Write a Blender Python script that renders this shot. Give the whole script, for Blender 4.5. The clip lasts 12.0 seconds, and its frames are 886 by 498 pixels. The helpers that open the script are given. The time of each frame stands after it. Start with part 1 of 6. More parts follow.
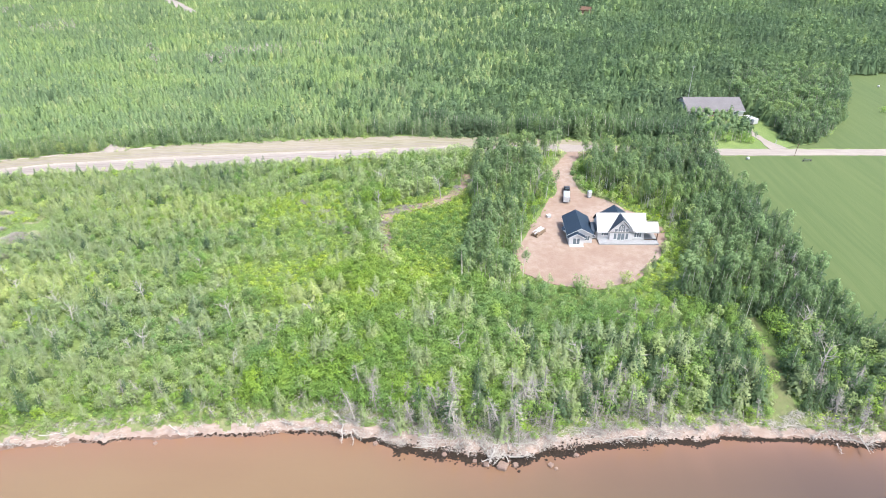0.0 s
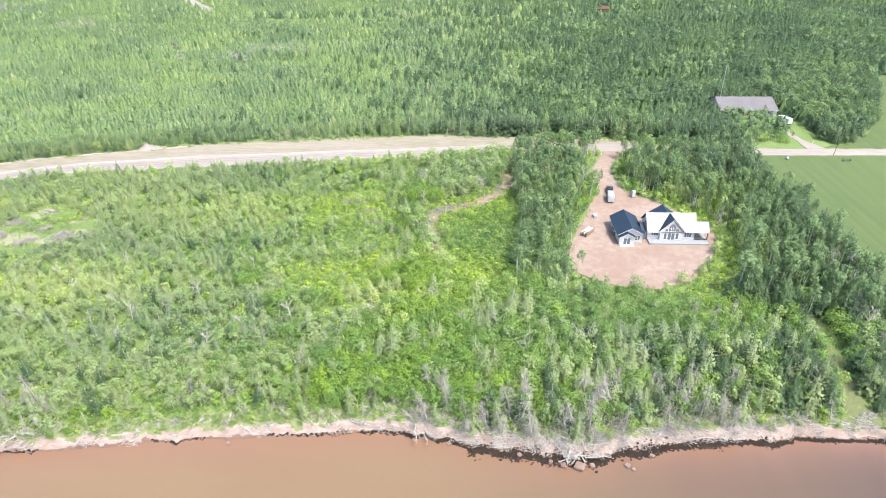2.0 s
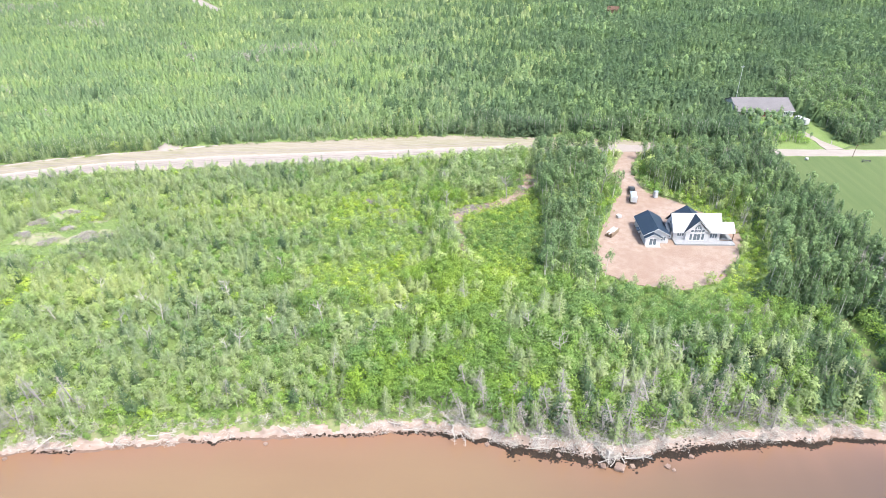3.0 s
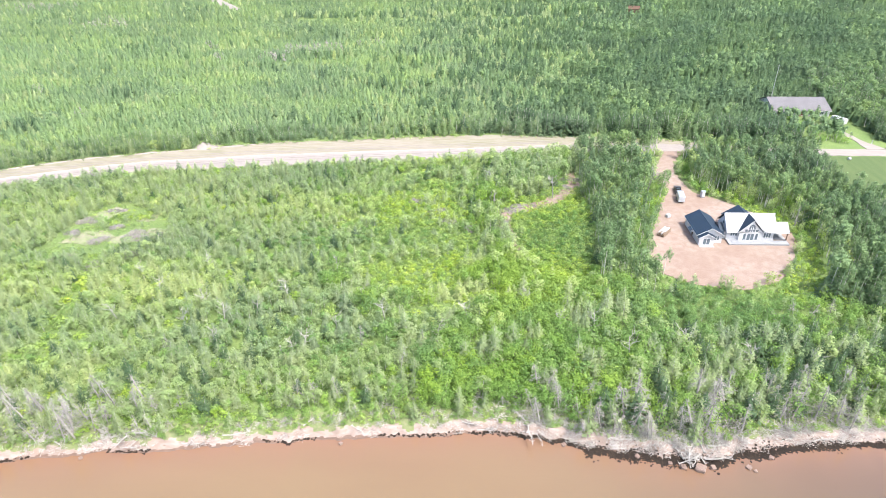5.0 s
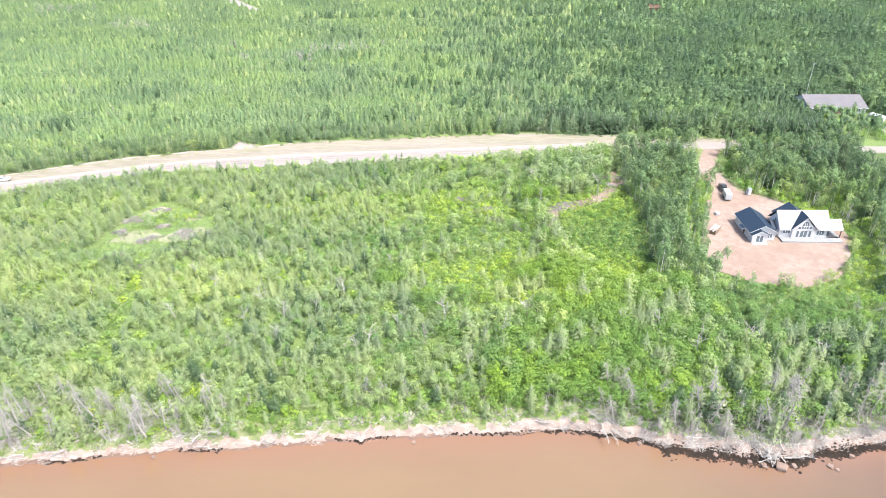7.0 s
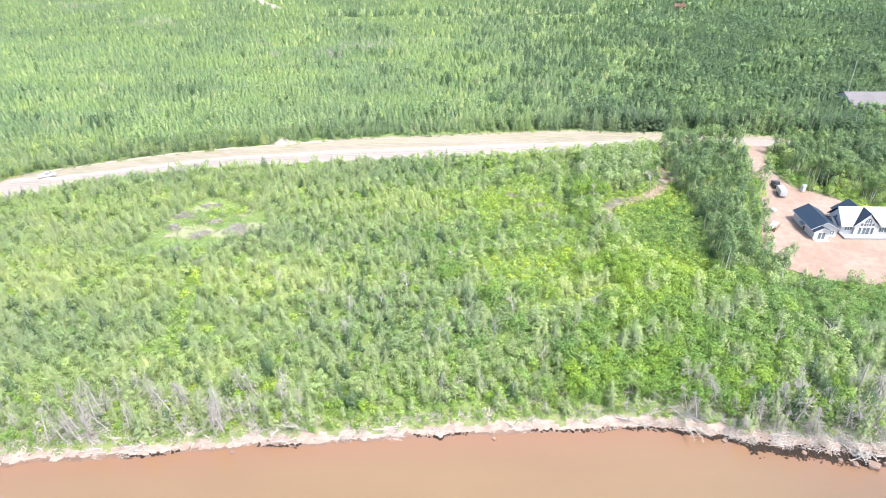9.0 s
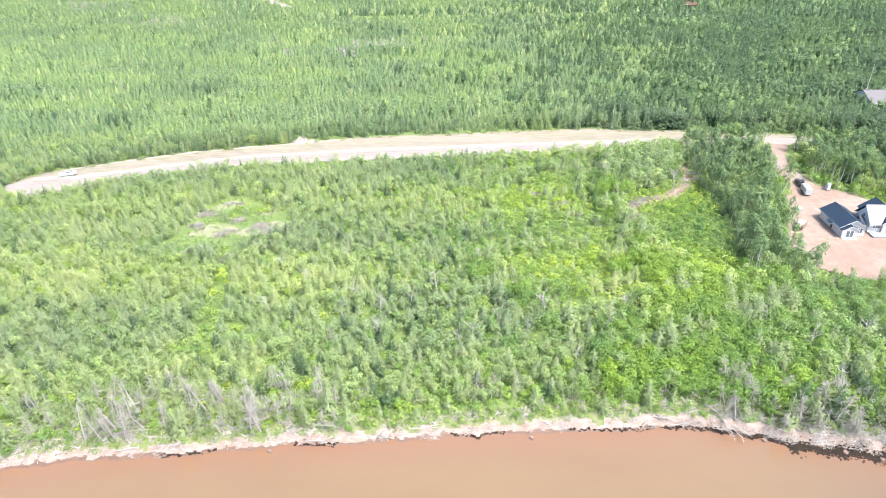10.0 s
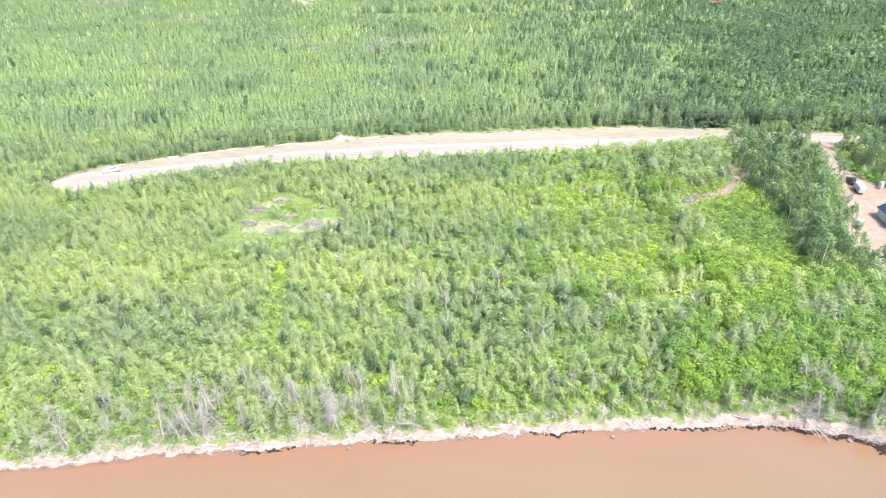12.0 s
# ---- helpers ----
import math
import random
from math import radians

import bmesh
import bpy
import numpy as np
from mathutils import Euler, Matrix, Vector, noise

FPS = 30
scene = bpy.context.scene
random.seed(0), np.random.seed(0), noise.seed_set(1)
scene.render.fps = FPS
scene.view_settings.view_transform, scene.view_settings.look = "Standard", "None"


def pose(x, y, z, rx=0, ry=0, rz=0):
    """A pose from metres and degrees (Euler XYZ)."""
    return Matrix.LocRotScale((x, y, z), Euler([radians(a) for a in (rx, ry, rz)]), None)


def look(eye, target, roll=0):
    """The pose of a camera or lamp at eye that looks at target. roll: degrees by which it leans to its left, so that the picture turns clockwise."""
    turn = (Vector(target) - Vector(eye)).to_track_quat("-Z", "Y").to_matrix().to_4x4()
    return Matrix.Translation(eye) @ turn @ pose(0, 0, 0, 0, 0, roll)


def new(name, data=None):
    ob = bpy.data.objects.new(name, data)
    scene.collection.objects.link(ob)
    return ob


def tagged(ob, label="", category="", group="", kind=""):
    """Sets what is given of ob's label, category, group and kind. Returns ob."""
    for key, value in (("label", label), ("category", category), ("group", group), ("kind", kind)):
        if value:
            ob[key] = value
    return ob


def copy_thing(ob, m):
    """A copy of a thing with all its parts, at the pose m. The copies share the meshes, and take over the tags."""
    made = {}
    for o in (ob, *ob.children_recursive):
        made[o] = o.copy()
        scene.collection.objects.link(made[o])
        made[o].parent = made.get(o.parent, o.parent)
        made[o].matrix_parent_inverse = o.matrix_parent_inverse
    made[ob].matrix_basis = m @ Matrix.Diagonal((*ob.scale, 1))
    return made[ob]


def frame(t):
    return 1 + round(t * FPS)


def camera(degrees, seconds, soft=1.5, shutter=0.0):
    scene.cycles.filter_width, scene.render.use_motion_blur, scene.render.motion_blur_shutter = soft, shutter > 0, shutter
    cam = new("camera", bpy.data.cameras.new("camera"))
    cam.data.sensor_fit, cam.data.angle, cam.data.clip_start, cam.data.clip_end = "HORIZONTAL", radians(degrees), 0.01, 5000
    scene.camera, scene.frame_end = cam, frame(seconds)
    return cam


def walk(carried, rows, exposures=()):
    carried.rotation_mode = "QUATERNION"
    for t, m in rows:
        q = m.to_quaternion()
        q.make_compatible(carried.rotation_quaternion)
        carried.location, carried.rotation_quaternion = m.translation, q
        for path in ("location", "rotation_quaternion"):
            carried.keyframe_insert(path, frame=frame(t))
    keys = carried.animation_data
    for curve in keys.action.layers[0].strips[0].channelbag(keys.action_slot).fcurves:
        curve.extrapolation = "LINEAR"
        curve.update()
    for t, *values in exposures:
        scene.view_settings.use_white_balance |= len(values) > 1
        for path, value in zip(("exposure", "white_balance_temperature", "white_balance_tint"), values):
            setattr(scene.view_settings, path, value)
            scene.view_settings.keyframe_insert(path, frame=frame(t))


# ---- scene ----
cam = camera(70.0, 12.0, soft=0.9)
PATH = [
    (0, (-0.852, 0.594, 93.024), (-0.918, 2.325, 92.024), -0.6),
    (0.5, (-4.087, 0.62, 92.936), (-4.156, 2.35, 91.936), -0.6),
    (1, (-7.576, 0.58, 92.984), (-7.645, 2.31, 91.983), -0.6),
    (1.5, (-11.354, 0.512, 93.137), (-11.42, 2.242, 92.135), -0.6),
    (2, (-15.022, 0.448, 93.195), (-15.088, 2.177, 92.192), -0.5),
    (2.5, (-18.749, 0.423, 93.173), (-18.814, 2.152, 92.17), -0.4),
    (3, (-22.546, 0.372, 93.135), (-22.609, 2.102, 92.133), -0.4),
    (5, (-36.777, 0.394, 92.695), (-36.846, 2.124, 91.693), -0.4),
    (5.5, (-40.091, 0.443, 92.46), (-40.163, 2.173, 91.459), -0.5),
    (6, (-43.446, 0.338, 92.196), (-43.52, 2.068, 91.196), -0.6),
    (6.5, (-46.643, 0.387, 91.893), (-46.719, 2.118, 90.894), -0.7),
    (7, (-50.09, 0.406, 91.629), (-50.169, 2.137, 90.63), -0.7),
    (9, (-64.342, 0.491, 89.722), (-64.438, 2.223, 88.726), -0.8),
    (9.5, (-67.518, 0.535, 89.477), (-67.619, 2.266, 88.48), -0.9),
    (10, (-70.964, 0.584, 89.226), (-71.066, 2.315, 88.229), -0.9),
    (10.5, (-74.387, 0.653, 88.974), (-74.493, 2.383, 87.976), -0.9),
    (11, (-77.86, 0.658, 88.772), (-77.969, 2.388, 87.774), -1.0),
    (11.5, (-81.451, 0.692, 88.582), (-81.562, 2.421, 87.584), -1.0),
    (12, (-85.092, 0.681, 88.439), (-85.206, 2.41, 87.439), -0.9),
]
EXPOSURES = [(0.0, 1.75), (2.5, 1.86), (5.5, 1.97), (7.0, 2.01), (9.5, 2.05), (12.0, 2.07)]
walk(cam, [(t, look(eye, target, roll)) for t, eye, target, roll in PATH], EXPOSURES)

# ---- daylight: high summer sun from the right, slightly behind the camera ----
SUN_ELEVATION, SUN_AZIMUTH = 60.0, 38.0   # azimuth: degrees from +x towards -y
to_sun = Vector((math.cos(radians(SUN_ELEVATION)) * math.cos(radians(SUN_AZIMUTH)),
                 -math.cos(radians(SUN_ELEVATION)) * math.sin(radians(SUN_AZIMUTH)),
                 math.sin(radians(SUN_ELEVATION))))
world = bpy.data.worlds.new("sky")
scene.world = world
world.use_nodes = True
sky = world.node_tree.nodes.new("ShaderNodeTexSky")
sky.sky_type, sky.sun_disc = "NISHITA", False
sky.sun_elevation = radians(SUN_ELEVATION)
sky.sun_rotation = math.atan2(to_sun.x, to_sun.y)
sky.air_density, sky.dust_density, sky.ozone_density = 1.0, 3.5, 0.8
background = world.node_tree.nodes["Background"]
background.inputs["Strength"].default_value = 0.15
world.node_tree.links.new(sky.outputs["Color"], background.inputs["Color"])
sun = new("sun", bpy.data.lights.new("sun", "SUN"))
sun.data.energy, sun.data.angle, sun.data.color = 2.2, radians(1.5), (1.0, 0.975, 0.945)
sun.matrix_world = Matrix.Translation((0, 0, 300)) @ to_sun.to_track_quat("Z", "Y").to_matrix().to_4x4()


# ---- materials ----
def material(name, colours, scales=(0.15, 1.5), rough=0.9, bump=0.3, bump_scale=3.0, island=0.0, obj=0.0, metal=0.0,
             translucent=0.0, fine=0.0, stretch=(1, 1, 1), specular=0.3, tint=0.0):
    """A principled material mixed from three colours by two noises in world space, with fine relief.
    island, obj, tint: how far the brightness varies from one loose facet, one object or one plant to the next."""
    m = bpy.data.materials.new(name)
    m.use_nodes = True
    n, l = m.node_tree.nodes, m.node_tree.links
    p = n["Principled BSDF"]
    geo = n.new("ShaderNodeNewGeometry")
    mapping = n.new("ShaderNodeMapping")
    mapping.inputs["Scale"].default_value = stretch
    l.new(geo.outputs["Position"], mapping.inputs["Vector"])
    facs = []
    for s in scales:
        t = n.new("ShaderNodeTexNoise")
        t.inputs["Scale"].default_value, t.inputs["Detail"].default_value = s, 3
        l.new(mapping.outputs["Vector"], t.inputs["Vector"])
        r = n.new("ShaderNodeValToRGB")
        r.color_ramp.elements[0].position, r.color_ramp.elements[1].position = 0.36, 0.64
        l.new(t.outputs["Fac"], r.inputs["Fac"])
        facs.append(r.outputs["Color"])
    a, b, c = colours
    mix1 = n.new("ShaderNodeMix")
    mix1.data_type = "RGBA"
    mix1.inputs[6].default_value, mix1.inputs[7].default_value = (*a, 1), (*b, 1)
    l.new(facs[0], mix1.inputs[0])
    mix2 = n.new("ShaderNodeMix")
    mix2.data_type = "RGBA"
    mix2.inputs[7].default_value = (*c, 1)
    half = n.new("ShaderNodeMath")
    half.operation = "MULTIPLY"
    half.inputs[1].default_value = 0.6
    l.new(facs[1], half.inputs[0])
    l.new(half.outputs[0], mix2.inputs[0])
    l.new(mix1.outputs[2], mix2.inputs[6])
    colour = mix2.outputs[2]
    if fine:
        t = n.new("ShaderNodeTexNoise")
        t.inputs["Scale"].default_value, t.inputs["Detail"].default_value = fine, 1
        l.new(mapping.outputs["Vector"], t.inputs["Vector"])
        rng = n.new("ShaderNodeMapRange")
        for key, value in zip(("From Min", "From Max", "To Min", "To Max"), (0.32, 0.68, 0.72, 1.24)):
            rng.inputs[key].default_value = value
        l.new(t.outputs["Fac"], rng.inputs["Value"])
        hsv = n.new("ShaderNodeHueSaturation")
        l.new(rng.outputs["Result"], hsv.inputs["Value"])
        l.new(colour, hsv.inputs["Color"])
        colour = hsv.outputs["Color"]
    if tint:
        own = n.new("ShaderNodeAttribute")
        own.attribute_name = "tint"
        for key, mid, amount in (("Value", 1.0, tint), ("Hue", 0.5, -0.016), ("Saturation", 1.0, 0.12)):
            rng = n.new("ShaderNodeMath")
            rng.operation = "MULTIPLY_ADD"
            rng.inputs[1].default_value, rng.inputs[2].default_value = amount, mid
            l.new(own.outputs["Fac"], rng.inputs[0])
            if key == "Value":
                hsv = n.new("ShaderNodeHueSaturation")
                l.new(colour, hsv.inputs["Color"])
            l.new(rng.outputs[0], hsv.inputs[key])
        colour = hsv.outputs["Color"]
    for amount, socket in ((island, "island"), (obj, "object")):
        if amount:
            src = geo.outputs["Random Per Island"] if socket == "island" else n.new("ShaderNodeObjectInfo").outputs["Random"]
            rng = n.new("ShaderNodeMapRange")
            rng.inputs["To Min"].default_value, rng.inputs["To Max"].default_value = 1 - amount, 1 + amount
            l.new(src, rng.inputs["Value"])
            hsv = n.new("ShaderNodeHueSaturation")
            l.new(rng.outputs["Result"], hsv.inputs["Value"])
            l.new(colour, hsv.inputs["Color"])
            colour = hsv.outputs["Color"]
    l.new(colour, p.inputs["Base Color"])
    p.inputs["Roughness"].default_value, p.inputs["Metallic"].default_value = rough, metal
    p.inputs["Specular IOR Level"].default_value = specular
    if bump:
        t = n.new("ShaderNodeTexNoise")
        t.inputs["Scale"].default_value, t.inputs["Detail"].default_value = bump_scale, 4
        l.new(mapping.outputs["Vector"], t.inputs["Vector"])
        bp = n.new("ShaderNodeBump")
        bp.inputs["Strength"].default_value, bp.inputs["Distance"].default_value = bump, 0.3
        l.new(t.outputs["Fac"], bp.inputs["Height"])
        l.new(bp.outputs["Normal"], p.inputs["Normal"])
    if translucent:
        dim = n.new("ShaderNodeHueSaturation")
        dim.inputs["Value"].default_value = translucent
        l.new(colour, dim.inputs["Color"])
        tr = n.new("ShaderNodeBsdfTranslucent")
        l.new(dim.outputs["Color"], tr.inputs["Color"])
        both = n.new("ShaderNodeAddShader")
        l.new(p.outputs[0], both.inputs[0])
        l.new(tr.outputs[0], both.inputs[1])
        l.new(both.outputs[0], n["Material Output"].inputs["Surface"])
    return m


def leaf(name, a, b, c, through_light=0.9):
    return material(name, (a, b, c), (0.05, 0.30), 0.7, 0.0, 1, island=0.17, obj=0.12, translucent=through_light, specular=0.05, tint=0.15)


M = dict(
    spruce=leaf("spruce_needles", (0.122, 0.156, 0.076), (0.152, 0.180, 0.090), (0.098, 0.131, 0.065), 0.95),
    # darker than spruce; eastern trees wear it as painted cloud shade too
    fir=leaf("fir_and_shade_needles", (0.046, 0.074, 0.036), (0.058, 0.086, 0.042), (0.035, 0.060, 0.033)),
    birch=leaf("birch_leaves", (0.139, 0.186, 0.076), (0.164, 0.205, 0.091), (0.112, 0.158, 0.065)),
    aspen=leaf("aspen_leaves", (0.090, 0.136, 0.063), (0.106, 0.150, 0.072), (0.074, 0.118, 0.054)),
    # greyer green with the far woods' haze mixed into the colour
    larch=leaf("hazed_larch_needles", (0.089, 0.129, 0.061), (0.104, 0.143, 0.070), (0.074, 0.113, 0.053)),
    alder=leaf("alder_leaves", (0.101, 0.168, 0.044), (0.128, 0.191, 0.055), (0.082, 0.139, 0.040)),
    fern=leaf("fern_fronds", (0.144, 0.200, 0.050), (0.166, 0.216, 0.062), (0.116, 0.170, 0.050)),
    bark=material("bark", ((0.442, 0.429, 0.390), (0.546, 0.533, 0.494), (0.325, 0.312, 0.273)), (0.8, 4.0)),
    dead=material("dead_wood", ((0.255, 0.242, 0.220), (0.300, 0.286, 0.262), (0.200, 0.187, 0.168)), (0.5, 3.0), island=0.15),
    drift=material("driftwood", ((0.330, 0.312, 0.290), (0.385, 0.366, 0.342), (0.265, 0.246, 0.224)), (0.5, 3.0), island=0.15),
    floor=material("woodland_floor", ((0.096, 0.150, 0.040), (0.120, 0.172, 0.050), (0.090, 0.118, 0.044)), (0.15, 1.6), 0.95, 0.8, 2.5),
    earth=material("red_earth", ((0.186, 0.136, 0.108), (0.226, 0.182, 0.154), (0.160, 0.108, 0.082)), (0.07, 0.6), 0.95, 0.4, 2.0),
    cliff=material("red_bank", ((0.206, 0.166, 0.142), (0.242, 0.204, 0.182), (0.160, 0.114, 0.092)), (0.25, 1.6), 0.95, 0.35, 1.5, stretch=(0.4, 1, 1)),
    gravel=material("gravel", ((0.196, 0.174, 0.158), (0.220, 0.198, 0.180), (0.170, 0.148, 0.132)), (0.10, 0.8), 0.95, 0.3, 3.0, stretch=(0.3, 1, 1)),
    verge=material("sandy_verge", ((0.176, 0.154, 0.116), (0.142, 0.134, 0.082), (0.222, 0.200, 0.166)), (0.16, 0.9), 0.95, 0.4, 2.0, stretch=(0.2, 1, 1)),
    grass=material("mown_grass", ((0.048, 0.076, 0.023), (0.058, 0.086, 0.026), (0.070, 0.095, 0.033)), (0.04, 0.5), 0.9, 0.2, 4.0, stretch=(1.0, 0.06, 1)),
    dry=material("dry_cleared_ground", ((0.172, 0.186, 0.101), (0.213, 0.192, 0.142), (0.138, 0.171, 0.072)), (0.25, 1.4), 0.95, 0.5, 2.5),
    tussock=material("bank_grass", ((0.120, 0.142, 0.058), (0.150, 0.152, 0.084), (0.092, 0.130, 0.042)), (0.3, 1.8), 0.95, 0.6, 2.5),
    loose=material("loose_pale_gravel", ((0.228, 0.204, 0.182), (0.255, 0.230, 0.208), (0.196, 0.171, 0.149)), (0.3, 1.6), 0.95, 0.4, 2.5),
    rut=material("packed_wheel_track", ((0.160, 0.140, 0.126), (0.178, 0.157, 0.142), (0.142, 0.122, 0.108)), (0.2, 1.2), 0.95, 0.2, 3.0, stretch=(0.3, 1, 1)),
    brush=material("cut_brushwood", ((0.252, 0.235, 0.218), (0.297, 0.280, 0.262), (0.202, 0.184, 0.168)), (0.5, 3.0), island=0.15),
    worn=material("worn_grass", ((0.082, 0.104, 0.040), (0.098, 0.116, 0.048), (0.105, 0.100, 0.055)), (0.2, 1.2), 0.95, 0.3, 3.0),
    weed=material("wet_seaweed", ((0.020, 0.015, 0.012), (0.030, 0.022, 0.016), (0.013, 0.011, 0.009)), (0.4, 3.0), 0.9, 0.6, 4.0, specular=0.1),
    wet=material("wet_bank_foot", ((0.105, 0.066, 0.048), (0.130, 0.086, 0.064), (0.070, 0.044, 0.034)), (0.3, 1.8), 0.6, 0.5, 2.5, stretch=(0.5, 1, 1)),
    stone=material("red_sandstone", ((0.16, 0.115, 0.095), (0.19, 0.14, 0.115), (0.13, 0.09, 0.07)), (0.6, 3.0), 0.9, 0.6, 3.0),
    siding=material("white_siding", ((0.42, 0.426, 0.437), (0.45, 0.455, 0.463), (0.39, 0.396, 0.407)), (0.3, 2.0), 0.6, 0.05, 8.0),
    trim=material("white_trim", ((0.54, 0.545, 0.55), (0.57, 0.57, 0.575), (0.51, 0.515, 0.52)), (0.5, 2.0), 0.5, 0.0),
    navy=material("navy_metal_roof", ((0.009, 0.020, 0.036), (0.011, 0.023, 0.041), (0.008, 0.017, 0.031)), (0.3, 2.0), 0.55, 0.05, 4.0),
    # roof metal coloured pale to paint in the glare on front slopes
    pale=material("glare_pale_metal_roof", ((0.222, 0.227, 0.234), (0.240, 0.245, 0.252), (0.202, 0.208, 0.216)), (0.3, 2.0), 0.45, 0.05, 4.0),
    grey_roof=material("grey_shingles", ((0.105, 0.100, 0.105), (0.125, 0.120, 0.125), (0.09, 0.085, 0.09)), (0.3, 2.0), 0.9, 0.2, 4.0),
    deckwood=material("pale_deck_boards", ((0.208, 0.216, 0.227), (0.233, 0.242, 0.251), (0.186, 0.194, 0.205)), (0.4, 2.5), 0.8, 0.1, 5.0, obj=0.06),
    concrete=material("concrete", ((0.30, 0.295, 0.285), (0.33, 0.325, 0.315), (0.27, 0.265, 0.255)), (0.4, 2.5), 0.9, 0.1, 5.0),
    brown=material("brown_timber", ((0.08, 0.045, 0.03), (0.10, 0.058, 0.038), (0.065, 0.038, 0.026)), (0.6, 3.0), 0.8, 0.1, 5.0),
    redwall=material("red_siding", ((0.16, 0.05, 0.04), (0.18, 0.06, 0.05), (0.14, 0.045, 0.035)), (0.5, 2.0), 0.7, 0.1, 5.0),
    black=material("black_paint", ((0.02, 0.02, 0.022), (0.025, 0.025, 0.028), (0.018, 0.018, 0.02)), (0.5, 2.0), 0.35, 0.0),
    rubber=material("tyre_rubber", ((0.02, 0.02, 0.02), (0.03, 0.03, 0.03), (0.02, 0.02, 0.02)), (0.5, 2.0), 0.9, 0.0),
    white=material("white_paint", ((0.36, 0.37, 0.38), (0.40, 0.41, 0.415), (0.33, 0.34, 0.35)), (0.5, 2.0), 0.4, 0.0),
    lumber=material("sawn_lumber", ((0.30, 0.25, 0.19), (0.34, 0.29, 0.23), (0.27, 0.22, 0.165)), (0.6, 3.0), 0.85, 0.1, 5.0, obj=0.1),
    plank=material("weathered_planks", ((0.17, 0.125, 0.09), (0.20, 0.15, 0.11), (0.14, 0.10, 0.07)), (0.6, 3.0), 0.85, 0.1, 5.0, obj=0.15),
    steel=material("galvanised_steel", ((0.50, 0.51, 0.52), (0.55, 0.56, 0.57), (0.45, 0.46, 0.47)), (0.6, 3.0), 0.5, 0.0, metal=0.6),
    glass=material("dark_glazing", ((0.10, 0.13, 0.15), (0.12, 0.15, 0.17), (0.09, 0.11, 0.13)), (0.3, 1.0), 0.08, 0.0, specular=0.5),
    blue=material("blue_plastic", ((0.22, 0.26, 0.29), (0.24, 0.28, 0.31), (0.20, 0.24, 0.27)), (0.5, 2.0), 0.5, 0.0),
)


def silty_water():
    """Silty water: redder over the shallows, darker eastward where cloud shade is mixed into its colour."""
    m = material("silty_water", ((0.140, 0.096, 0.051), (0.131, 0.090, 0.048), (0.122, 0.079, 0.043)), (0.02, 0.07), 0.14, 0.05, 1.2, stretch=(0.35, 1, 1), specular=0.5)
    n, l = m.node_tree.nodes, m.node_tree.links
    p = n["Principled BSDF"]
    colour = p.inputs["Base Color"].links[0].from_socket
    # first a dark colour painting in cloud shade, then the red shallows
    for key, other, amount in (("cloud_shade", (0.040, 0.027, 0.021), 0.85), ("shallow", (0.155, 0.082, 0.052), 0.8)):
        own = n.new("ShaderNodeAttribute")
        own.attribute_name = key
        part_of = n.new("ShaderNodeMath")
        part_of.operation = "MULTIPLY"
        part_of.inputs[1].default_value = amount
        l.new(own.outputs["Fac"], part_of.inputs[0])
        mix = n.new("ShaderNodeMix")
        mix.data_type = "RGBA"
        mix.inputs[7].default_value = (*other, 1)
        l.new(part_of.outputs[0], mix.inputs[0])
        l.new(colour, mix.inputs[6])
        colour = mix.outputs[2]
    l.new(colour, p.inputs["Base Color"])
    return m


M["water"] = silty_water()


# ---- mesh helpers ----
def finish(name, bm, mat, parent=None, label=""):
    me = bpy.data.meshes.new(name)
    bm.to_mesh(me)
    bm.free()
    me.materials.append(mat)
    ob = new(name, me)
    if parent is not None:
        ob.parent = parent
    return tagged(ob, label)


def part(name, bm, mat, parent, label=""):
    return finish(name, bm, mat, parent, label)


def base(name, x, y, z, label, category, group="", rz=0.0):
    ob = new(name)
    ob.empty_display_size = 0.5
    ob.matrix_basis = pose(x, y, z, 0, 0, rz)
    return tagged(ob, label, category, group)


def add_box(bm, x0, x1, y0, y1, z0, z1, bevel=0.0):
    r = bmesh.ops.create_cube(bm, size=1.0)
    for v in r["verts"]:
        v.co = Vector((x0 + (v.co.x + 0.5) * (x1 - x0), y0 + (v.co.y + 0.5) * (y1 - y0), z0 + (v.co.z + 0.5) * (z1 - z0)))
    if bevel:
        es = list({e for v in r["verts"] for e in v.link_edges})
        bmesh.ops.bevel(bm, geom=es, offset=bevel, segments=2, affect="EDGES", profile=0.5)


def box(x0, x1, y0, y1, z0, z1, bevel=0.0):
    bm = bmesh.new()
    add_box(bm, x0, x1, y0, y1, z0, z1, bevel)
    return bm


def solid(points, offset):
    """A slab: the polygon through points, and the same polygon moved by offset, closed round."""
    bm = bmesh.new()
    lo = [bm.verts.new(p) for p in points]
    hi = [bm.verts.new(Vector(p) + Vector(offset)) for p in points]
    bm.faces.new(lo)
    bm.faces.new(list(reversed(hi)))
    k = len(lo)
    for i in range(k):
        bm.faces.new((lo[i], hi[i], hi[(i + 1) % k], lo[(i + 1) % k]))
    bmesh.ops.recalc_face_normals(bm, faces=bm.faces)
    return bm


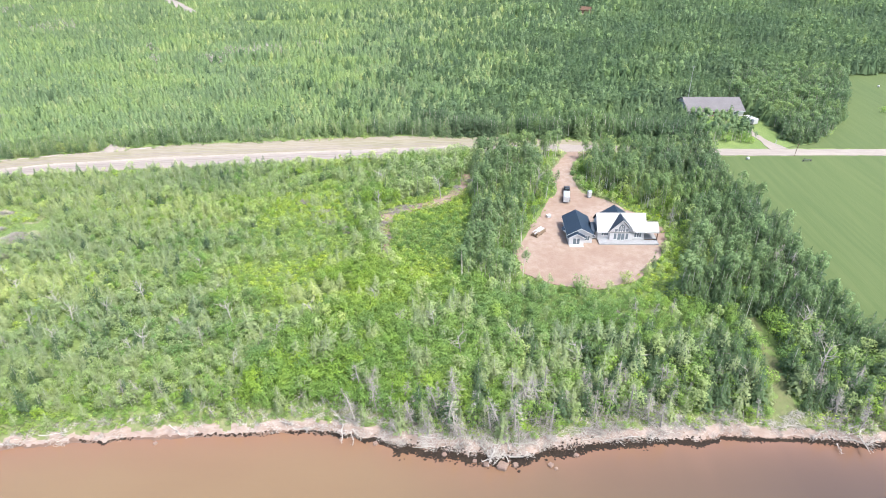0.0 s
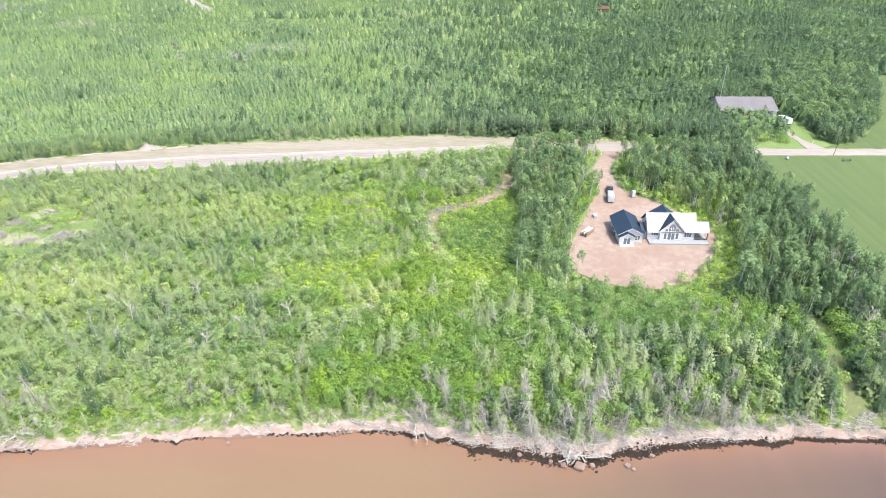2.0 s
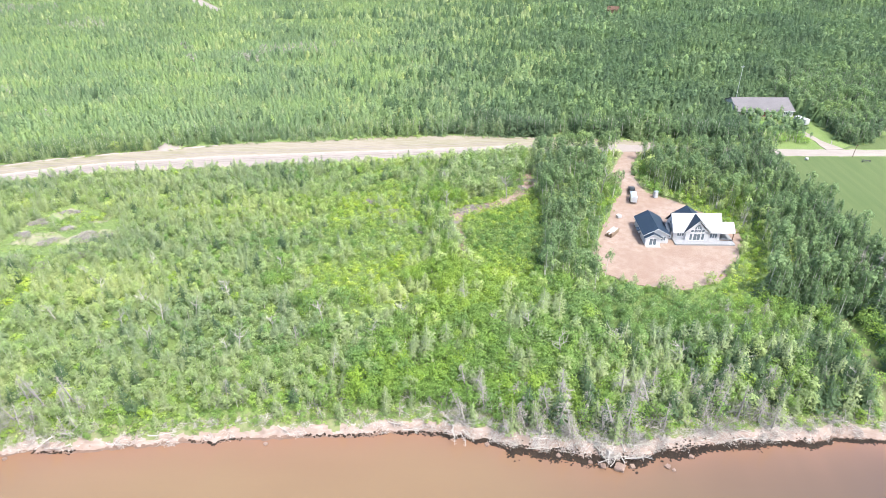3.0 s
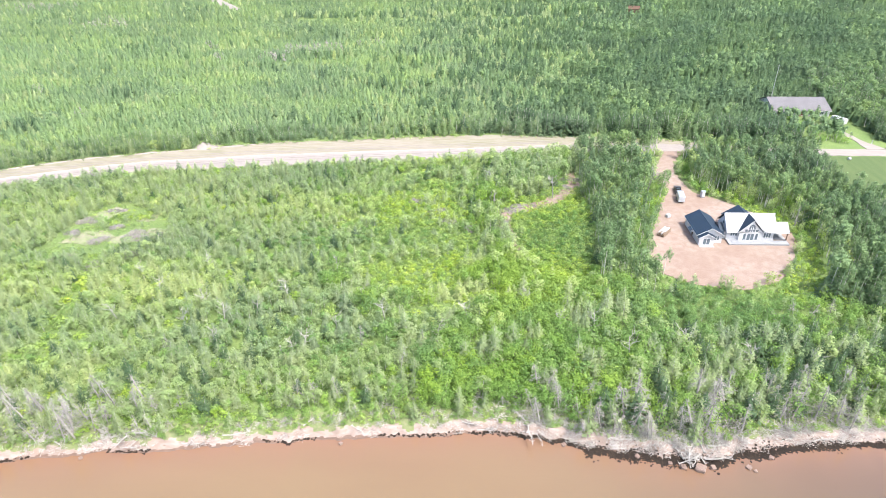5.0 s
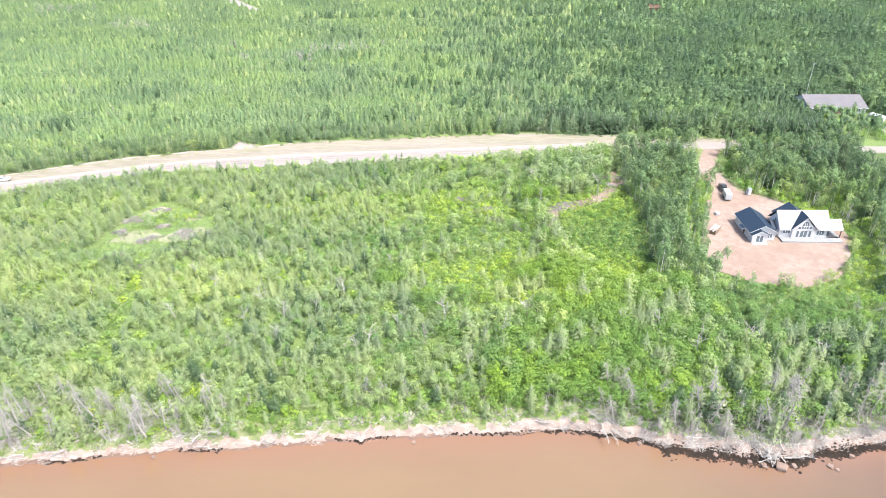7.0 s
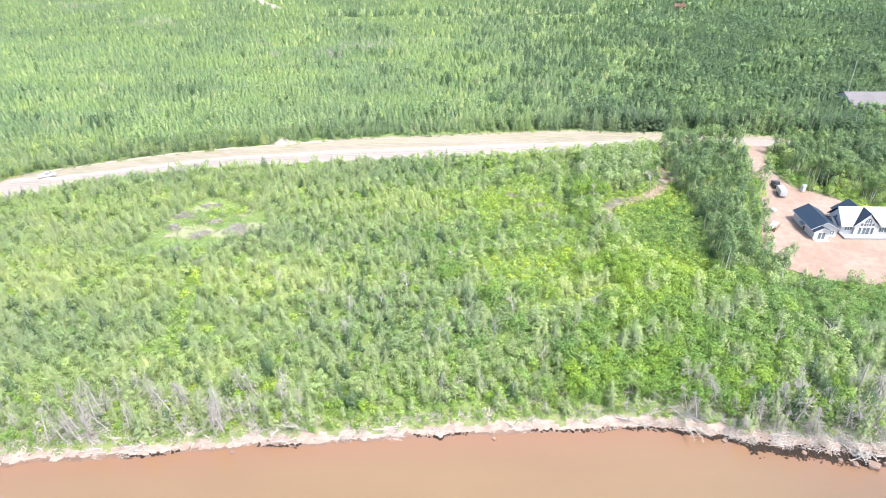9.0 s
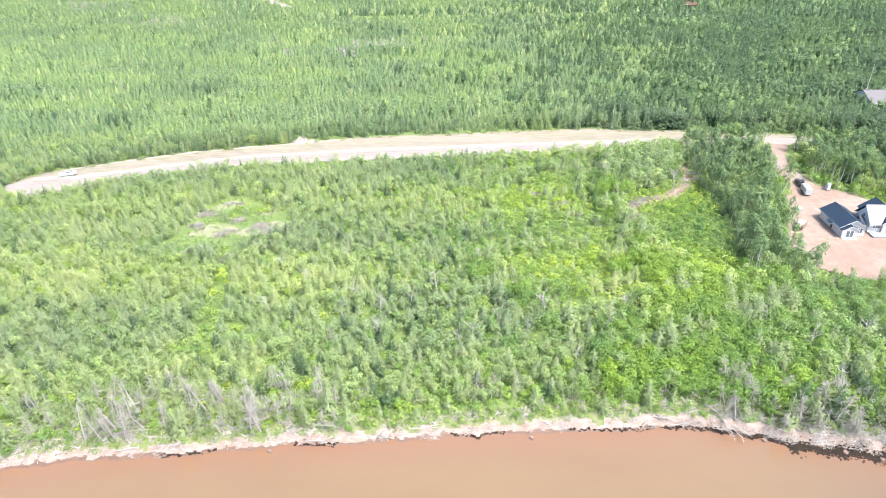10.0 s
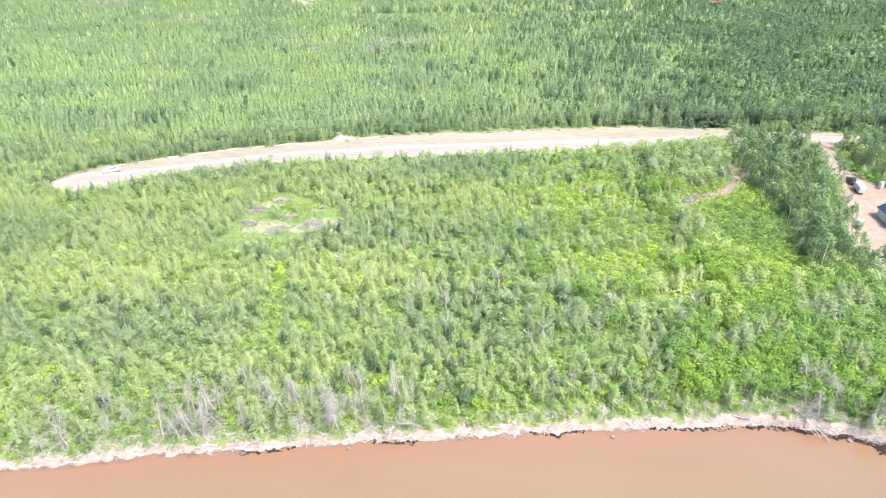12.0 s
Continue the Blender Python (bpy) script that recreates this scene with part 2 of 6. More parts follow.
def add_limb(bm, points, radii, sides=5):
    """A tapered limb through points."""
    rings = []
    for i, p in enumerate(points):
        a = Vector(points[max(i - 1, 0)])
        b = Vector(points[min(i + 1, len(points) - 1)])
        d = (b - a).normalized()
        u = d.orthogonal().normalized()
        w = d.cross(u)
        rings.append([bm.verts.new(Vector(p) + radii[i] * (math.cos(t) * u + math.sin(t) * w))
                      for t in [2 * math.pi * k / sides for k in range(sides)]])
    for r0, r1 in zip(rings, rings[1:]):
        for k in range(sides):
            bm.faces.new((r0[k], r0[(k + 1) % sides], r1[(k + 1) % sides], r1[k]))
    bm.faces.new(list(reversed(rings[0])))
    bm.faces.new(rings[-1])


def from_triangles(name, tris, slots, mats, parent=None, normals=None, tints=None):
    """One mesh from an array of triangles (n, 3, 3), each with a material slot and, for leaves, its clump's normal and its plant's tint."""
    me = bpy.data.meshes.new(name)
    k = len(tris)
    me.vertices.add(3 * k)
    me.vertices.foreach_set("co", np.ascontiguousarray(tris, dtype=np.float32).ravel())
    me.loops.add(3 * k)
    me.loops.foreach_set("vertex_index", np.arange(3 * k, dtype=np.int32))
    me.polygons.add(k)
    me.polygons.foreach_set("loop_start", np.arange(0, 3 * k, 3, dtype=np.int32))
    me.polygons.foreach_set("material_index", np.asarray(slots, dtype=np.int32))
    for m in mats:
        me.materials.append(m)
    me.update(calc_edges=True)
    if normals is not None:
        soft = me.attributes.new("custom_normal", "FLOAT_VECTOR", "POINT")
        soft.data.foreach_set("vector", np.repeat(np.asarray(normals, dtype=np.float32), 3, 0).ravel())
        me.polygons.foreach_set("use_smooth", np.ones(k, bool))
    if tints is not None:
        me.attributes.new("tint", "FLOAT", "POINT").data.foreach_set("value", np.repeat(np.asarray(tints, dtype=np.float32), 3))
    ob = new(name, me)
    if parent is not None:
        ob.parent = parent
    return ob


# ---- the lie of the land ----
SHORE = [(-1500, 66), (-400, 66), (-260, 66), (-200, 68.5), (-168, 72), (-141, 77), (-122, 79), (-105, 81.6), (-92, 82.6), (-76, 85.2),
         (-62, 86.4), (-47, 87.6), (-34, 88.6), (-22, 87.8), (-12, 86), (-3, 84.4), (6, 82.8), (13, 84.4), (22, 86.2), (30, 87.6),
         (51, 89.4), (64, 89.2), (72, 88.4), (85, 89.2), (130, 90), (260, 94), (1500, 94)]
SX, SY = np.array([p[0] for p in SHORE], float), np.array([p[1] for p in SHORE], float)


def rough_line(x, seed):
    """Smooth random values from -0.5 to 0.5 along a line."""
    table = np.random.default_rng(seed).uniform(-0.5, 0.5, 4096)
    i = np.floor(x).astype(int)
    f = x - i
    f = f * f * (3 - 2 * f)
    return table[i % 4096] * (1 - f) + table[(i + 1) % 4096] * f


def shore(x):
    x = np.asarray(x, float)
    wob = 1.0 * rough_line(x * 0.21, 1) + 0.7 * rough_line(x * 0.63, 2) + 0.35 * rough_line(x * 1.7, 3)
    return np.interp(x, SX, SY) + wob


PROFILE_D = np.array([-400, -30, -6, 0, 0.7, 1.2, 1.7, 2.2, 6, 14, 40, 5000], float)
PROFILE_Z = np.array([-9, -2.5, -0.5, 0.0, 0.2, 0.55, 1.25, 1.45, 2.1, 3.0, 4.0, 4.0], float)


def sand(x):
    """How much further the bare sand reaches up the bank, widest round the point."""
    return np.interp(x, [-60, -24, -8, 40, 60], [0.0, 0.3, 1.1, 1.0, 0.2])


def height(x, y):
    x, y = np.asarray(x, float), np.asarray(y, float)
    d = y - shore(x)
    wob = 0.7 * rough_line(x * 0.5, 4) + 0.5 * rough_line(x * 1.4 + 0.3 * y, 5)
    d2 = d + wob * np.clip(1 - np.abs(d - 1.8) / 2.2, 0, 1)
    return np.interp(d2, PROFILE_D, PROFILE_Z) + 0.08 * np.sin(x * 1.1 + y * 1.7) * np.clip((d - 1) / 3, 0, 1) * np.clip((45 - d) / 20, 0, 1)


def inside(poly, x, y):
    x, y = np.asarray(x, float), np.asarray(y, float)
    hit = np.zeros(x.shape, bool)
    for (x0, y0), (x1, y1) in zip(poly, poly[1:] + poly[:1]):
        cross = (y0 > y) != (y1 > y)
        with np.errstate(divide="ignore", invalid="ignore"):
            hit ^= cross & (x < (x1 - x0) * (y - y0) / (y1 - y0) + x0)
    return hit


def grid_sheet(name, xs, ds, zf, mat_list, pick=None, values=None):
    """A sheet whose rows follow the shoreline, ds metres inland of it. values: floats to store at its points, by name."""
    X, D = np.meshgrid(xs, ds)
    Y = D + shore(X)
    Z = zf(X, Y)
    nx, ny = len(xs), len(ds)
    verts = np.stack([X, Y, Z], -1).reshape(-1, 3)
    i = np.arange((ny - 1) * nx).reshape(ny - 1, nx)[:, :-1].ravel()
    quads = np.stack([i, i + 1, i + nx + 1, i + nx], -1)
    me = bpy.data.meshes.new(name)
    me.vertices.add(len(verts))
    me.vertices.foreach_set("co", verts.astype(np.float32).ravel())
    me.loops.add(4 * len(quads))
    me.loops.foreach_set("vertex_index", quads.astype(np.int32).ravel())
    me.polygons.add(len(quads))
    me.polygons.foreach_set("loop_start", np.arange(0, 4 * len(quads), 4, dtype=np.int32))
    me.polygons.foreach_set("use_smooth", np.ones(len(quads), bool))
    if pick is not None:
        c = verts[quads].mean(1)
        me.polygons.foreach_set("material_index", pick(c[:, 0], c[:, 1]).astype(np.int32))
    for m in mat_list:
        me.materials.append(m)
    me.update(calc_edges=True)
    for key, value in (values(X, D) if values else {}).items():
        me.attributes.new(key, "FLOAT", "POINT").data.foreach_set("value", value.astype(np.float32).ravel())
    return new(name, me)


def ground_pick(x, y):
    """Wet foot of the bank, pale dry bank, grassy edge, woodland floor."""
    d = y - shore(x)
    wet = d + 0.5 * rough_line(x * 0.5, 8) + 0.4 * rough_line(x * 1.9, 9)
    d = d + 1.0 * rough_line(x * 0.4, 6) + 0.8 * rough_line(x * 1.1 + 0.6 * y, 7)
    return np.where(wet < 0.6, 3, np.where(d < 1.75 + sand(x), 1, np.where(d < 5.0 + sand(x), 2, 0)))


gx = np.unique(np.concatenate([[-4500, -2500, -1500, -900, -600, -420], np.arange(-290, 171, 0.75), [200, 260, 400, 700, 1500, 2500, 4500]]))
gd = np.unique(np.concatenate([[-400, -90, -40, -20, -10, -5, -3, -2, -1.4], np.arange(-1, 3.01, 0.25), np.arange(3.4, 8, 0.5), np.arange(8, 40, 4.0), [60, 120, 250, 600, 1300, 2500, 4400]]))
tagged(grid_sheet("ground", gx, gd, height, [M["floor"], M["cliff"], M["tussock"], M["wet"]], ground_pick),
       "mossy woodland ground ending in a low red earth bank", "ground", kind="structure")


def shallows_and_shade(x, d):
    """How shallow the water is, and how much painted cloud shade it takes towards the east."""
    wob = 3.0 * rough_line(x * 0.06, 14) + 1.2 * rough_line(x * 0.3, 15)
    return {"shallow": np.exp(np.minimum(d + wob * np.clip(-d / 6, 0, 1), 0) / 4.5), "cloud_shade": np.clip((x + 28 + 14 * rough_line(x * 0.05 + d * 0.03, 16)) / 88, 0, 1)}


wx = np.unique(np.concatenate([[-4500, -2500, -1200, -600, -400], np.arange(-290, 171, 2.0), [200, 300, 600, 1500, 4500]]))
wd = np.array([-4400, -1500, -600, -300, -150, -100, -80, -65, -52, -42, -34, -28, -23, -19, -16, -13, -11, -9, -7.5, -6, -5, -4, -3, -2, -1, 0, 1, 2.0, 30])
tagged(grid_sheet("water", wx, wd, lambda x, y: 0 * x, [M["water"]], None, shallows_and_shade), "calm silty reddish-brown sea water", "water", kind="structure")


def outline_sheet(name, poly, z, mat, label, category, step=2.0, rough=0.6, kind="structure"):
    """A flat piece of ground with an uneven edge."""
    pts = []
    for (x0, y0), (x1, y1) in zip(poly, poly[1:] + poly[:1]):
        k = max(1, int(min(math.hypot(x1 - x0, y1 - y0), 400) / step))
        for i in range(k):
            x, y = x0 + (x1 - x0) * i / k, y0 + (y1 - y0) * i / k
            v = noise.noise_vector((x * 0.25, y * 0.25, z))
            pts.append((x + rough * v.x * 1.6, y + rough * v.y * 1.6))
    bm = bmesh.new()
    lo = [bm.verts.new((x, y, 4.0)) for x, y in pts]
    hi = [bm.verts.new((x, y, z)) for x, y in pts]
    top = bm.faces.new(hi)
    for i in range(len(pts)):
        bm.faces.new((lo[i], lo[(i + 1) % len(pts)], hi[(i + 1) % len(pts)], hi[i]))
    bm.normal_update()
    if top.normal.z < 0:
        bmesh.ops.reverse_faces(bm, faces=bm.faces)
    bmesh.ops.triangulate(bm, faces=[top])
    return tagged(finish(name, bm, mat), label, category, kind=kind)


ROAD_NEAR = [(-229, 186), (-225, 180.5), (-216, 178.5), (-205, 183), (-191, 193), (-174, 200), (-155, 205), (-138, 207), (-116, 210.5), (-88, 214), (-48, 219.5),
             (-16, 224), (1, 226), (30, 230), (60, 229), (92, 226.2), (156, 227), (420, 230)]
ROAD_MID = [(420, 237), (156, 233.2), (92, 233.2), (60, 236), (30, 238), (1, 235), (-16, 233), (-48, 229.5), (-88, 225), (-116, 221.5),
            (-138, 217.5), (-155, 214.5), (-174, 208.5), (-191, 201.5), (-208, 195), (-222, 193)]
ROAD_FAR = [(-229, 187), (-224, 196.5), (-214.5, 202), (-198, 210), (-180, 218), (-160, 224), (-135, 230.5), (-118, 235), (-96, 238),
            (-74, 241), (-52, 244), (-29, 246.6), (-6, 245.5), (30, 244.4), (48, 241)]
ROAD = ROAD_NEAR + ROAD_MID
VERGE = ROAD_FAR + ROAD_MID[3:]
YARD = [(13.5, 151), (14.5, 142), (22, 136.5), (33, 135.2), (43, 138.5), (48, 144), (54, 154), (57.5, 160), (58, 168), (52, 178), (49, 183),
        (43, 189.5), (38.5, 192), (37, 207), (40.5, 222), (46, 230), (49, 234), (37.5, 234), (34.5, 222), (29.5, 212), (29, 203), (30.5, 194), (26, 187), (22.5, 176), (17, 163)]
FIELD = [(91, 225.5), (88, 215), (88, 203), (89, 186), (90.5, 170), (90.5, 154), (88, 137), (89, 124), (93, 112), (100, 104), (160, 101), (420, 110), (420, 229.5), (156, 226.5)]
FIELD_FAR = [(420, 238), (420, 345), (240, 345), (197, 341), (180, 304), (166, 278), (149, 252), (136, 240), (122, 234.5), (156, 234)]
DRIVE = [(115.5, 233), (115.5, 242), (114, 252), (115, 264), (119, 264), (117, 252), (118.5, 242), (123, 233.5)]
outline_sheet("field", FIELD, 4.05, M["grass"], "mown green hay field beside the wood", "field")
outline_sheet("field", FIELD_FAR, 4.05, M["grass"], "mown green field beyond the road", "field")
outline_sheet("verge", VERGE, 4.06, M["verge"], "sandy bare road verge with tufts of grass", "verge", rough=1.0)
outline_sheet("road", ROAD, 4.10, M["gravel"], "pale pinkish gravel road", "road", rough=0.5)
for soil in ([(-153, 154), (-150, 160), (-144, 162), (-138, 158), (-144, 153)], [(-140, 156), (-136, 162), (-130, 161), (-130, 156), (-135, 154)], [(-137, 168), (-134, 176), (-131, 176), (-131, 168)], [(-152, 170), (-148, 178), (-143, 175), (-146, 168)], [(-130, 158), (-130, 164), (-125, 163), (-126, 159)]):
    outline_sheet("cleared_ground", soil, 4.03, M["dry"], "dry cleared ground with short grass in the thicket", "clearing", step=1.0, rough=1.2)


def ribbon(name, line, lo, hi, z, crest, mat, label, category, seed):
    """A long low strip of loose gravel beside a line, from lo to hi metres off it, with a raised crest and ragged edges."""
    r = np.random.default_rng(seed)
    bm = bmesh.new()
    rows = []
    for (x0, y0), (x1, y1) in zip(line, line[1:]):
        ln = math.hypot(x1 - x0, y1 - y0)
        nx, ny = -(y1 - y0) / ln, (x1 - x0) / ln
        if ny < 0:
            nx, ny = -nx, -ny
        for i in range(max(1, int(ln / 1.5))):
            f = i / max(1, int(ln / 1.5))
            a, b = lo + r.uniform(-0.3, 0.3), hi + r.uniform(-0.3, 0.3)
            rows.append([bm.verts.new((x0 + (x1 - x0) * f + nx * o, y0 + (y1 - y0) * f + ny * o, z + h)) for o, h in ((a, 0), ((a + b) / 2, crest * r.uniform(0.6, 1.3)), (b, 0))])
    for r0, r1 in zip(rows, rows[1:]):
        for k in range(2):
            bm.faces.new((r0[k], r0[k + 1], r1[k + 1], r1[k]))
    bmesh.ops.recalc_face_normals(bm, faces=bm.faces)
    if sum(f.normal.z for f in bm.faces) < 0:
        bmesh.ops.reverse_faces(bm, faces=bm.faces)
    tagged(finish(name, bm, mat), label, category, kind="structure")


LANE = list(reversed(ROAD_MID[5:]))
ribbon("gravel_windrow", ROAD_NEAR[3:14], 0.3, 1.7, 4.12, 0.25, M["loose"], "pale windrow of loose gravel along the road", "road edge", 1)
ribbon("gravel_windrow", LANE, -1.0, 0.8, 4.12, 0.25, M["loose"], "pale windrow of loose gravel along the verge", "road edge", 2)
ribbon("gravel_windrow", ROAD_FAR[2:8], -1.6, -0.6, 4.08, 0.25, M["loose"], "pale scraped soil along the wood's edge", "road edge", 3)
for k, off in enumerate((-3.2, -5.0)):
    ribbon("wheel_track", LANE, off - 0.35, off + 0.35, 4.115, 0.0, M["rut"], "packed darker wheel track in the gravel", "road", 4 + k)
ribbon("wheel_track", LANE, 3.0, 3.6, 4.075, 0.0, M["rut"], "dark wheel track along the verge", "verge", 7)
ribbon("wheel_track", LANE, 4.8, 5.4, 4.075, 0.0, M["rut"], "dark wheel track along the verge", "verge", 8)
TRAIL = [(-23.5, 151), (-25.2, 160), (-26.5, 168), (-27, 177), (-21, 181.5), (-13, 184.5), (-6.5, 191), (-2.5, 199), (-1.5, 208), (1.5, 208), (1.2, 197), (-2.5, 188.5), (-9, 182), (-17, 177.5), (-23, 174), (-23, 166), (-22, 159), (-21.5, 151)]
outline_sheet("trail", TRAIL, 4.05, M["earth"], "scraped bare earth trail along the cut block", "trail", step=1.0, rough=0.9)
outline_sheet("yard", YARD, 4.07, M["earth"], "bare red earth yard and driveway", "yard", rough=0.8)
outline_sheet("driveway", DRIVE, 4.13, M["gravel"], "pale gravel driveway to the neighbouring house", "driveway", rough=0.3)
ribbon("grass_edge", [(28, 199), (28.5, 204), (29.5, 212), (34, 222), (38, 231)], -0.9, 1.3, 4.09, 0.12, M["tussock"], "yellow-green grass edge along the driveway", "grass", 9)
ribbon("grass_edge", [(49, 184), (43, 190), (38.8, 193), (37.3, 207), (40.2, 221)], -1.0, 1.1, 4.09, 0.12, M["tussock"], "yellow-green grass edge along the driveway", "grass", 10)
TRACK = [(-300, 625), (-280, 603), (-227, 536), (-221, 540), (-265, 603), (-282, 632)]
outline_sheet("track", TRACK, 4.06, M["gravel"], "distant gravel track through the wood", "track")
CLEARING = [(80, 503), (88, 500), (96, 508), (99, 534), (88, 536), (84, 518)]
outline_sheet("clearing", CLEARING, 4.06, M["earth"], "distant bare red earth clearing", "clearing")
PATH_LEFT = [(59.8, 91.5), (60.5, 94), (61.5, 98), (63, 104), (64.8, 112), (66.0, 124)]
PATH_RIGHT = [(67.8, 124), (67.4, 112), (66.5, 104), (65.5, 98), (65.6, 94), (66.0, 91.5)]
CUT = PATH_LEFT + PATH_RIGHT
bm = bmesh.new()
rows = []
for k in range(31):
    y = 91.3 + (124 - 91.3) * k / 30
    ax = float(np.interp(y, [p[1] for p in PATH_LEFT], [p[0] for p in PATH_LEFT]))
    bx = float(np.interp(y, [p[1] for p in reversed(PATH_RIGHT)], [p[0] for p in reversed(PATH_RIGHT)]))
    rows.append([bm.verts.new((ax + (bx - ax) * j / 4, y, float(height(ax + (bx - ax) * j / 4, y)) + 0.05)) for j in range(5)])
for r0, r1 in zip(rows, rows[1:]):
    for k in range(4):
        bm.faces.new((r0[k], r0[k + 1], r1[k + 1], r1[k]))
tagged(finish("path", bm, M["worn"]), "mown grass path cut through the wood to the shore", "path", kind="structure")


# ---- plants: triangle templates ----
def unit(v):
    return v / np.linalg.norm(v, axis=-1, keepdims=True)


def facets(rng, centres, outward, size, jitter=0.45, slim=0.75):
    """Small leaf sprays: one triangle at each centre, facing roughly outward. Returns them with their clumps' normals."""
    k = len(centres)
    nrm = unit(outward + jitter * rng.normal(size=(k, 3)))
    u = unit(np.cross(nrm, rng.normal(size=(k, 3))))
    w = np.cross(nrm, u)
    s = (size * rng.uniform(0.6, 1.4, k))[:, None]
    tris = np.stack([centres + u * s, centres - 0.5 * u * s + slim * w * s, centres - 0.5 * u * s - slim * w * s], 1)
    return tris, unit(outward + 0.6 * jitter * rng.normal(size=(k, 3)))


def crown(rng, n, h, r, low, size, lobes, top=0.5, jitter=0.45):
    """A broadleaf crown from z = low*h to h: leaf sprays over many overlapping clumps on an uneven dome."""
    mid, half = (low + 1) / 2 * h, (1 - low) / 2 * h
    c = unit(rng.normal(size=(lobes, 3)) + np.array([0, 0, 0.35])) * rng.uniform(0.35, 0.82, (lobes, 1))
    c[0] = (0, 0, 0.6)
    lr = rng.uniform(0.22, 0.40, lobes)
    which = rng.choice(lobes, n, p=lr ** 2 / np.sum(lr ** 2))
    d = unit(rng.normal(size=(n, 3)) + 0.9 * c[which] + np.array([0, 0, top]))
    p = c[which] + d * lr[which][:, None] * rng.uniform(0.8, 1.08, (n, 1))
    out = unit(0.85 * d + 0.55 * p + np.array([0, 0, 0.18]))
    p = p * np.array([r, r, half]) + np.array([0, 0, mid])
    p[:, 2] = np.maximum(p[:, 2], 0.05 * h)
    return facets(rng, p, out, size, jitter)


def spruce_boughs(rng, h, r, levels, around, low=0.08, sprays=4):
    """Whorls of drooping boughs, each a pad of needled sprays spread along it."""
    at, out, size = [], [], []
    for i in range(levels):
        f = i / levels
        reach = r * (1 - f) ** 0.66 + 0.05 * r
        for a in np.arange(around) * 2 * np.pi / around + rng.uniform(0, 2 * np.pi):
            a += rng.uniform(-0.3, 0.3)
            ln = reach * rng.uniform(0.75, 1.18)
            z = h * (low + (1 - low) * min(0.97, f + rng.uniform(-0.18, 0.18) / levels))
            d, q = np.array([np.cos(a), np.sin(a), 0]), np.array([-np.sin(a), np.cos(a), 0])
            for t in np.linspace(0.35, 1.0, sprays) + rng.uniform(-0.1, 0.05, sprays):
                at.append(d * ln * t + q * ln * 0.34 * t * rng.uniform(-1, 1) + np.array([0, 0, z + (0.16 - 0.34 * t) * ln]))
                out.append(0.65 * d + np.array([0, 0, 0.85]))
                size.append(max(0.28 * ln * (1.1 - 0.35 * t), 0.018))
    tris, nrm = facets(rng, np.array(at), unit(np.array(out)), np.array(size), 0.28, 0.6)
    peak = [(np.array([0, 0, h * 1.06]), np.array([0.09 * r * np.cos(t), 0.09 * r * np.sin(t), h * 0.9]), np.array([0.09 * r * np.cos(t + 2.1), 0.09 * r * np.sin(t + 2.1), h * 0.9])) for t in (0, 2.1, 4.2)]
    return np.concatenate([tris, np.array(peak)]), np.concatenate([nrm, unit(np.array([[np.cos(t + 1), np.sin(t + 1), 0.5] for t in (0, 2.1, 4.2)]))])


def cone_sprays(rng, n, h, r, size):
    """A conifer seen from far off: a jagged skirt of long boughs, with sprays over it."""
    f = 1 - np.sqrt(rng.uniform(0.0, 1.0, n))
    a = rng.uniform(0, 2 * np.pi, n)
    q = r * (1 - f) ** 0.75 * rng.uniform(0.75, 1.12, n)
    p = np.stack([q * np.cos(a), q * np.sin(a), h * (0.06 + 0.94 * f)], -1)
    out = np.stack([np.cos(a), np.sin(a), np.full(n, 0.8)], -1)
    tris, nrm = facets(rng, p, unit(out), size, 0.32, 0.6)
    b = np.arange(11) * 2 * np.pi / 11 + rng.uniform(-0.2, 0.2, 11)
    wide, foot = r * rng.uniform(0.5, 0.8, 11), h * rng.uniform(0.0, 0.12, 11)
    ring = [np.stack([wide * np.cos(b + o), wide * np.sin(b + o), foot], -1) for o in (-0.34, 0.34)]
    skirt = np.stack([ring[0], ring[1], np.broadcast_to([0, 0, h * 0.86], (11, 3))], 1)
    return np.concatenate([tris, skirt]), np.concatenate([nrm, unit(np.stack([np.cos(b), np.sin(b), np.full(11, 0.75)], -1))])


def dome_sprays(rng, n, h, r, low, size):
    """A broadleaf tree seen from far off: an uneven closed dome with sprays over it."""
    tris, nrm = crown(rng, n, h, r, low, size, 10, 0.5, 0.35)
    bm = bmesh.new()
    bmesh.ops.create_icosphere(bm, subdivisions=1, radius=1.0)
    for v in bm.verts:
        v.co *= rng.uniform(0.5, 0.8)
    hull = np.array([[v.co[:] for v in f.verts] for f in bm.faces if f.calc_center_median().z > -0.45])
    bm.free()
    facing = unit(hull.mean(1) + np.array([0, 0, 0.2]))
    return np.concatenate([tris, hull * np.array([r, r, (1 - low) / 2 * h]) + np.array([0, 0, (1 + low) / 2 * h])]), np.concatenate([nrm, facing])


def stem(h, r, lean=(0.0, 0.0), sides=4):
    out = []
    top = np.array([lean[0], lean[1], h])
    a = [np.array([r * np.cos(t), r * np.sin(t), -0.3]) for t in np.arange(sides) * 2 * np.pi / sides]
    b = [top + 0.25 * np.array([v[0], v[1], 0]) for v in a]
    for i in range(sides):
        j = (i + 1) % sides
        out += [(a[i], a[j], b[j]), (a[i], b[j], b[i])]
    return np.array(out, float)


rng = np.random.default_rng(7)


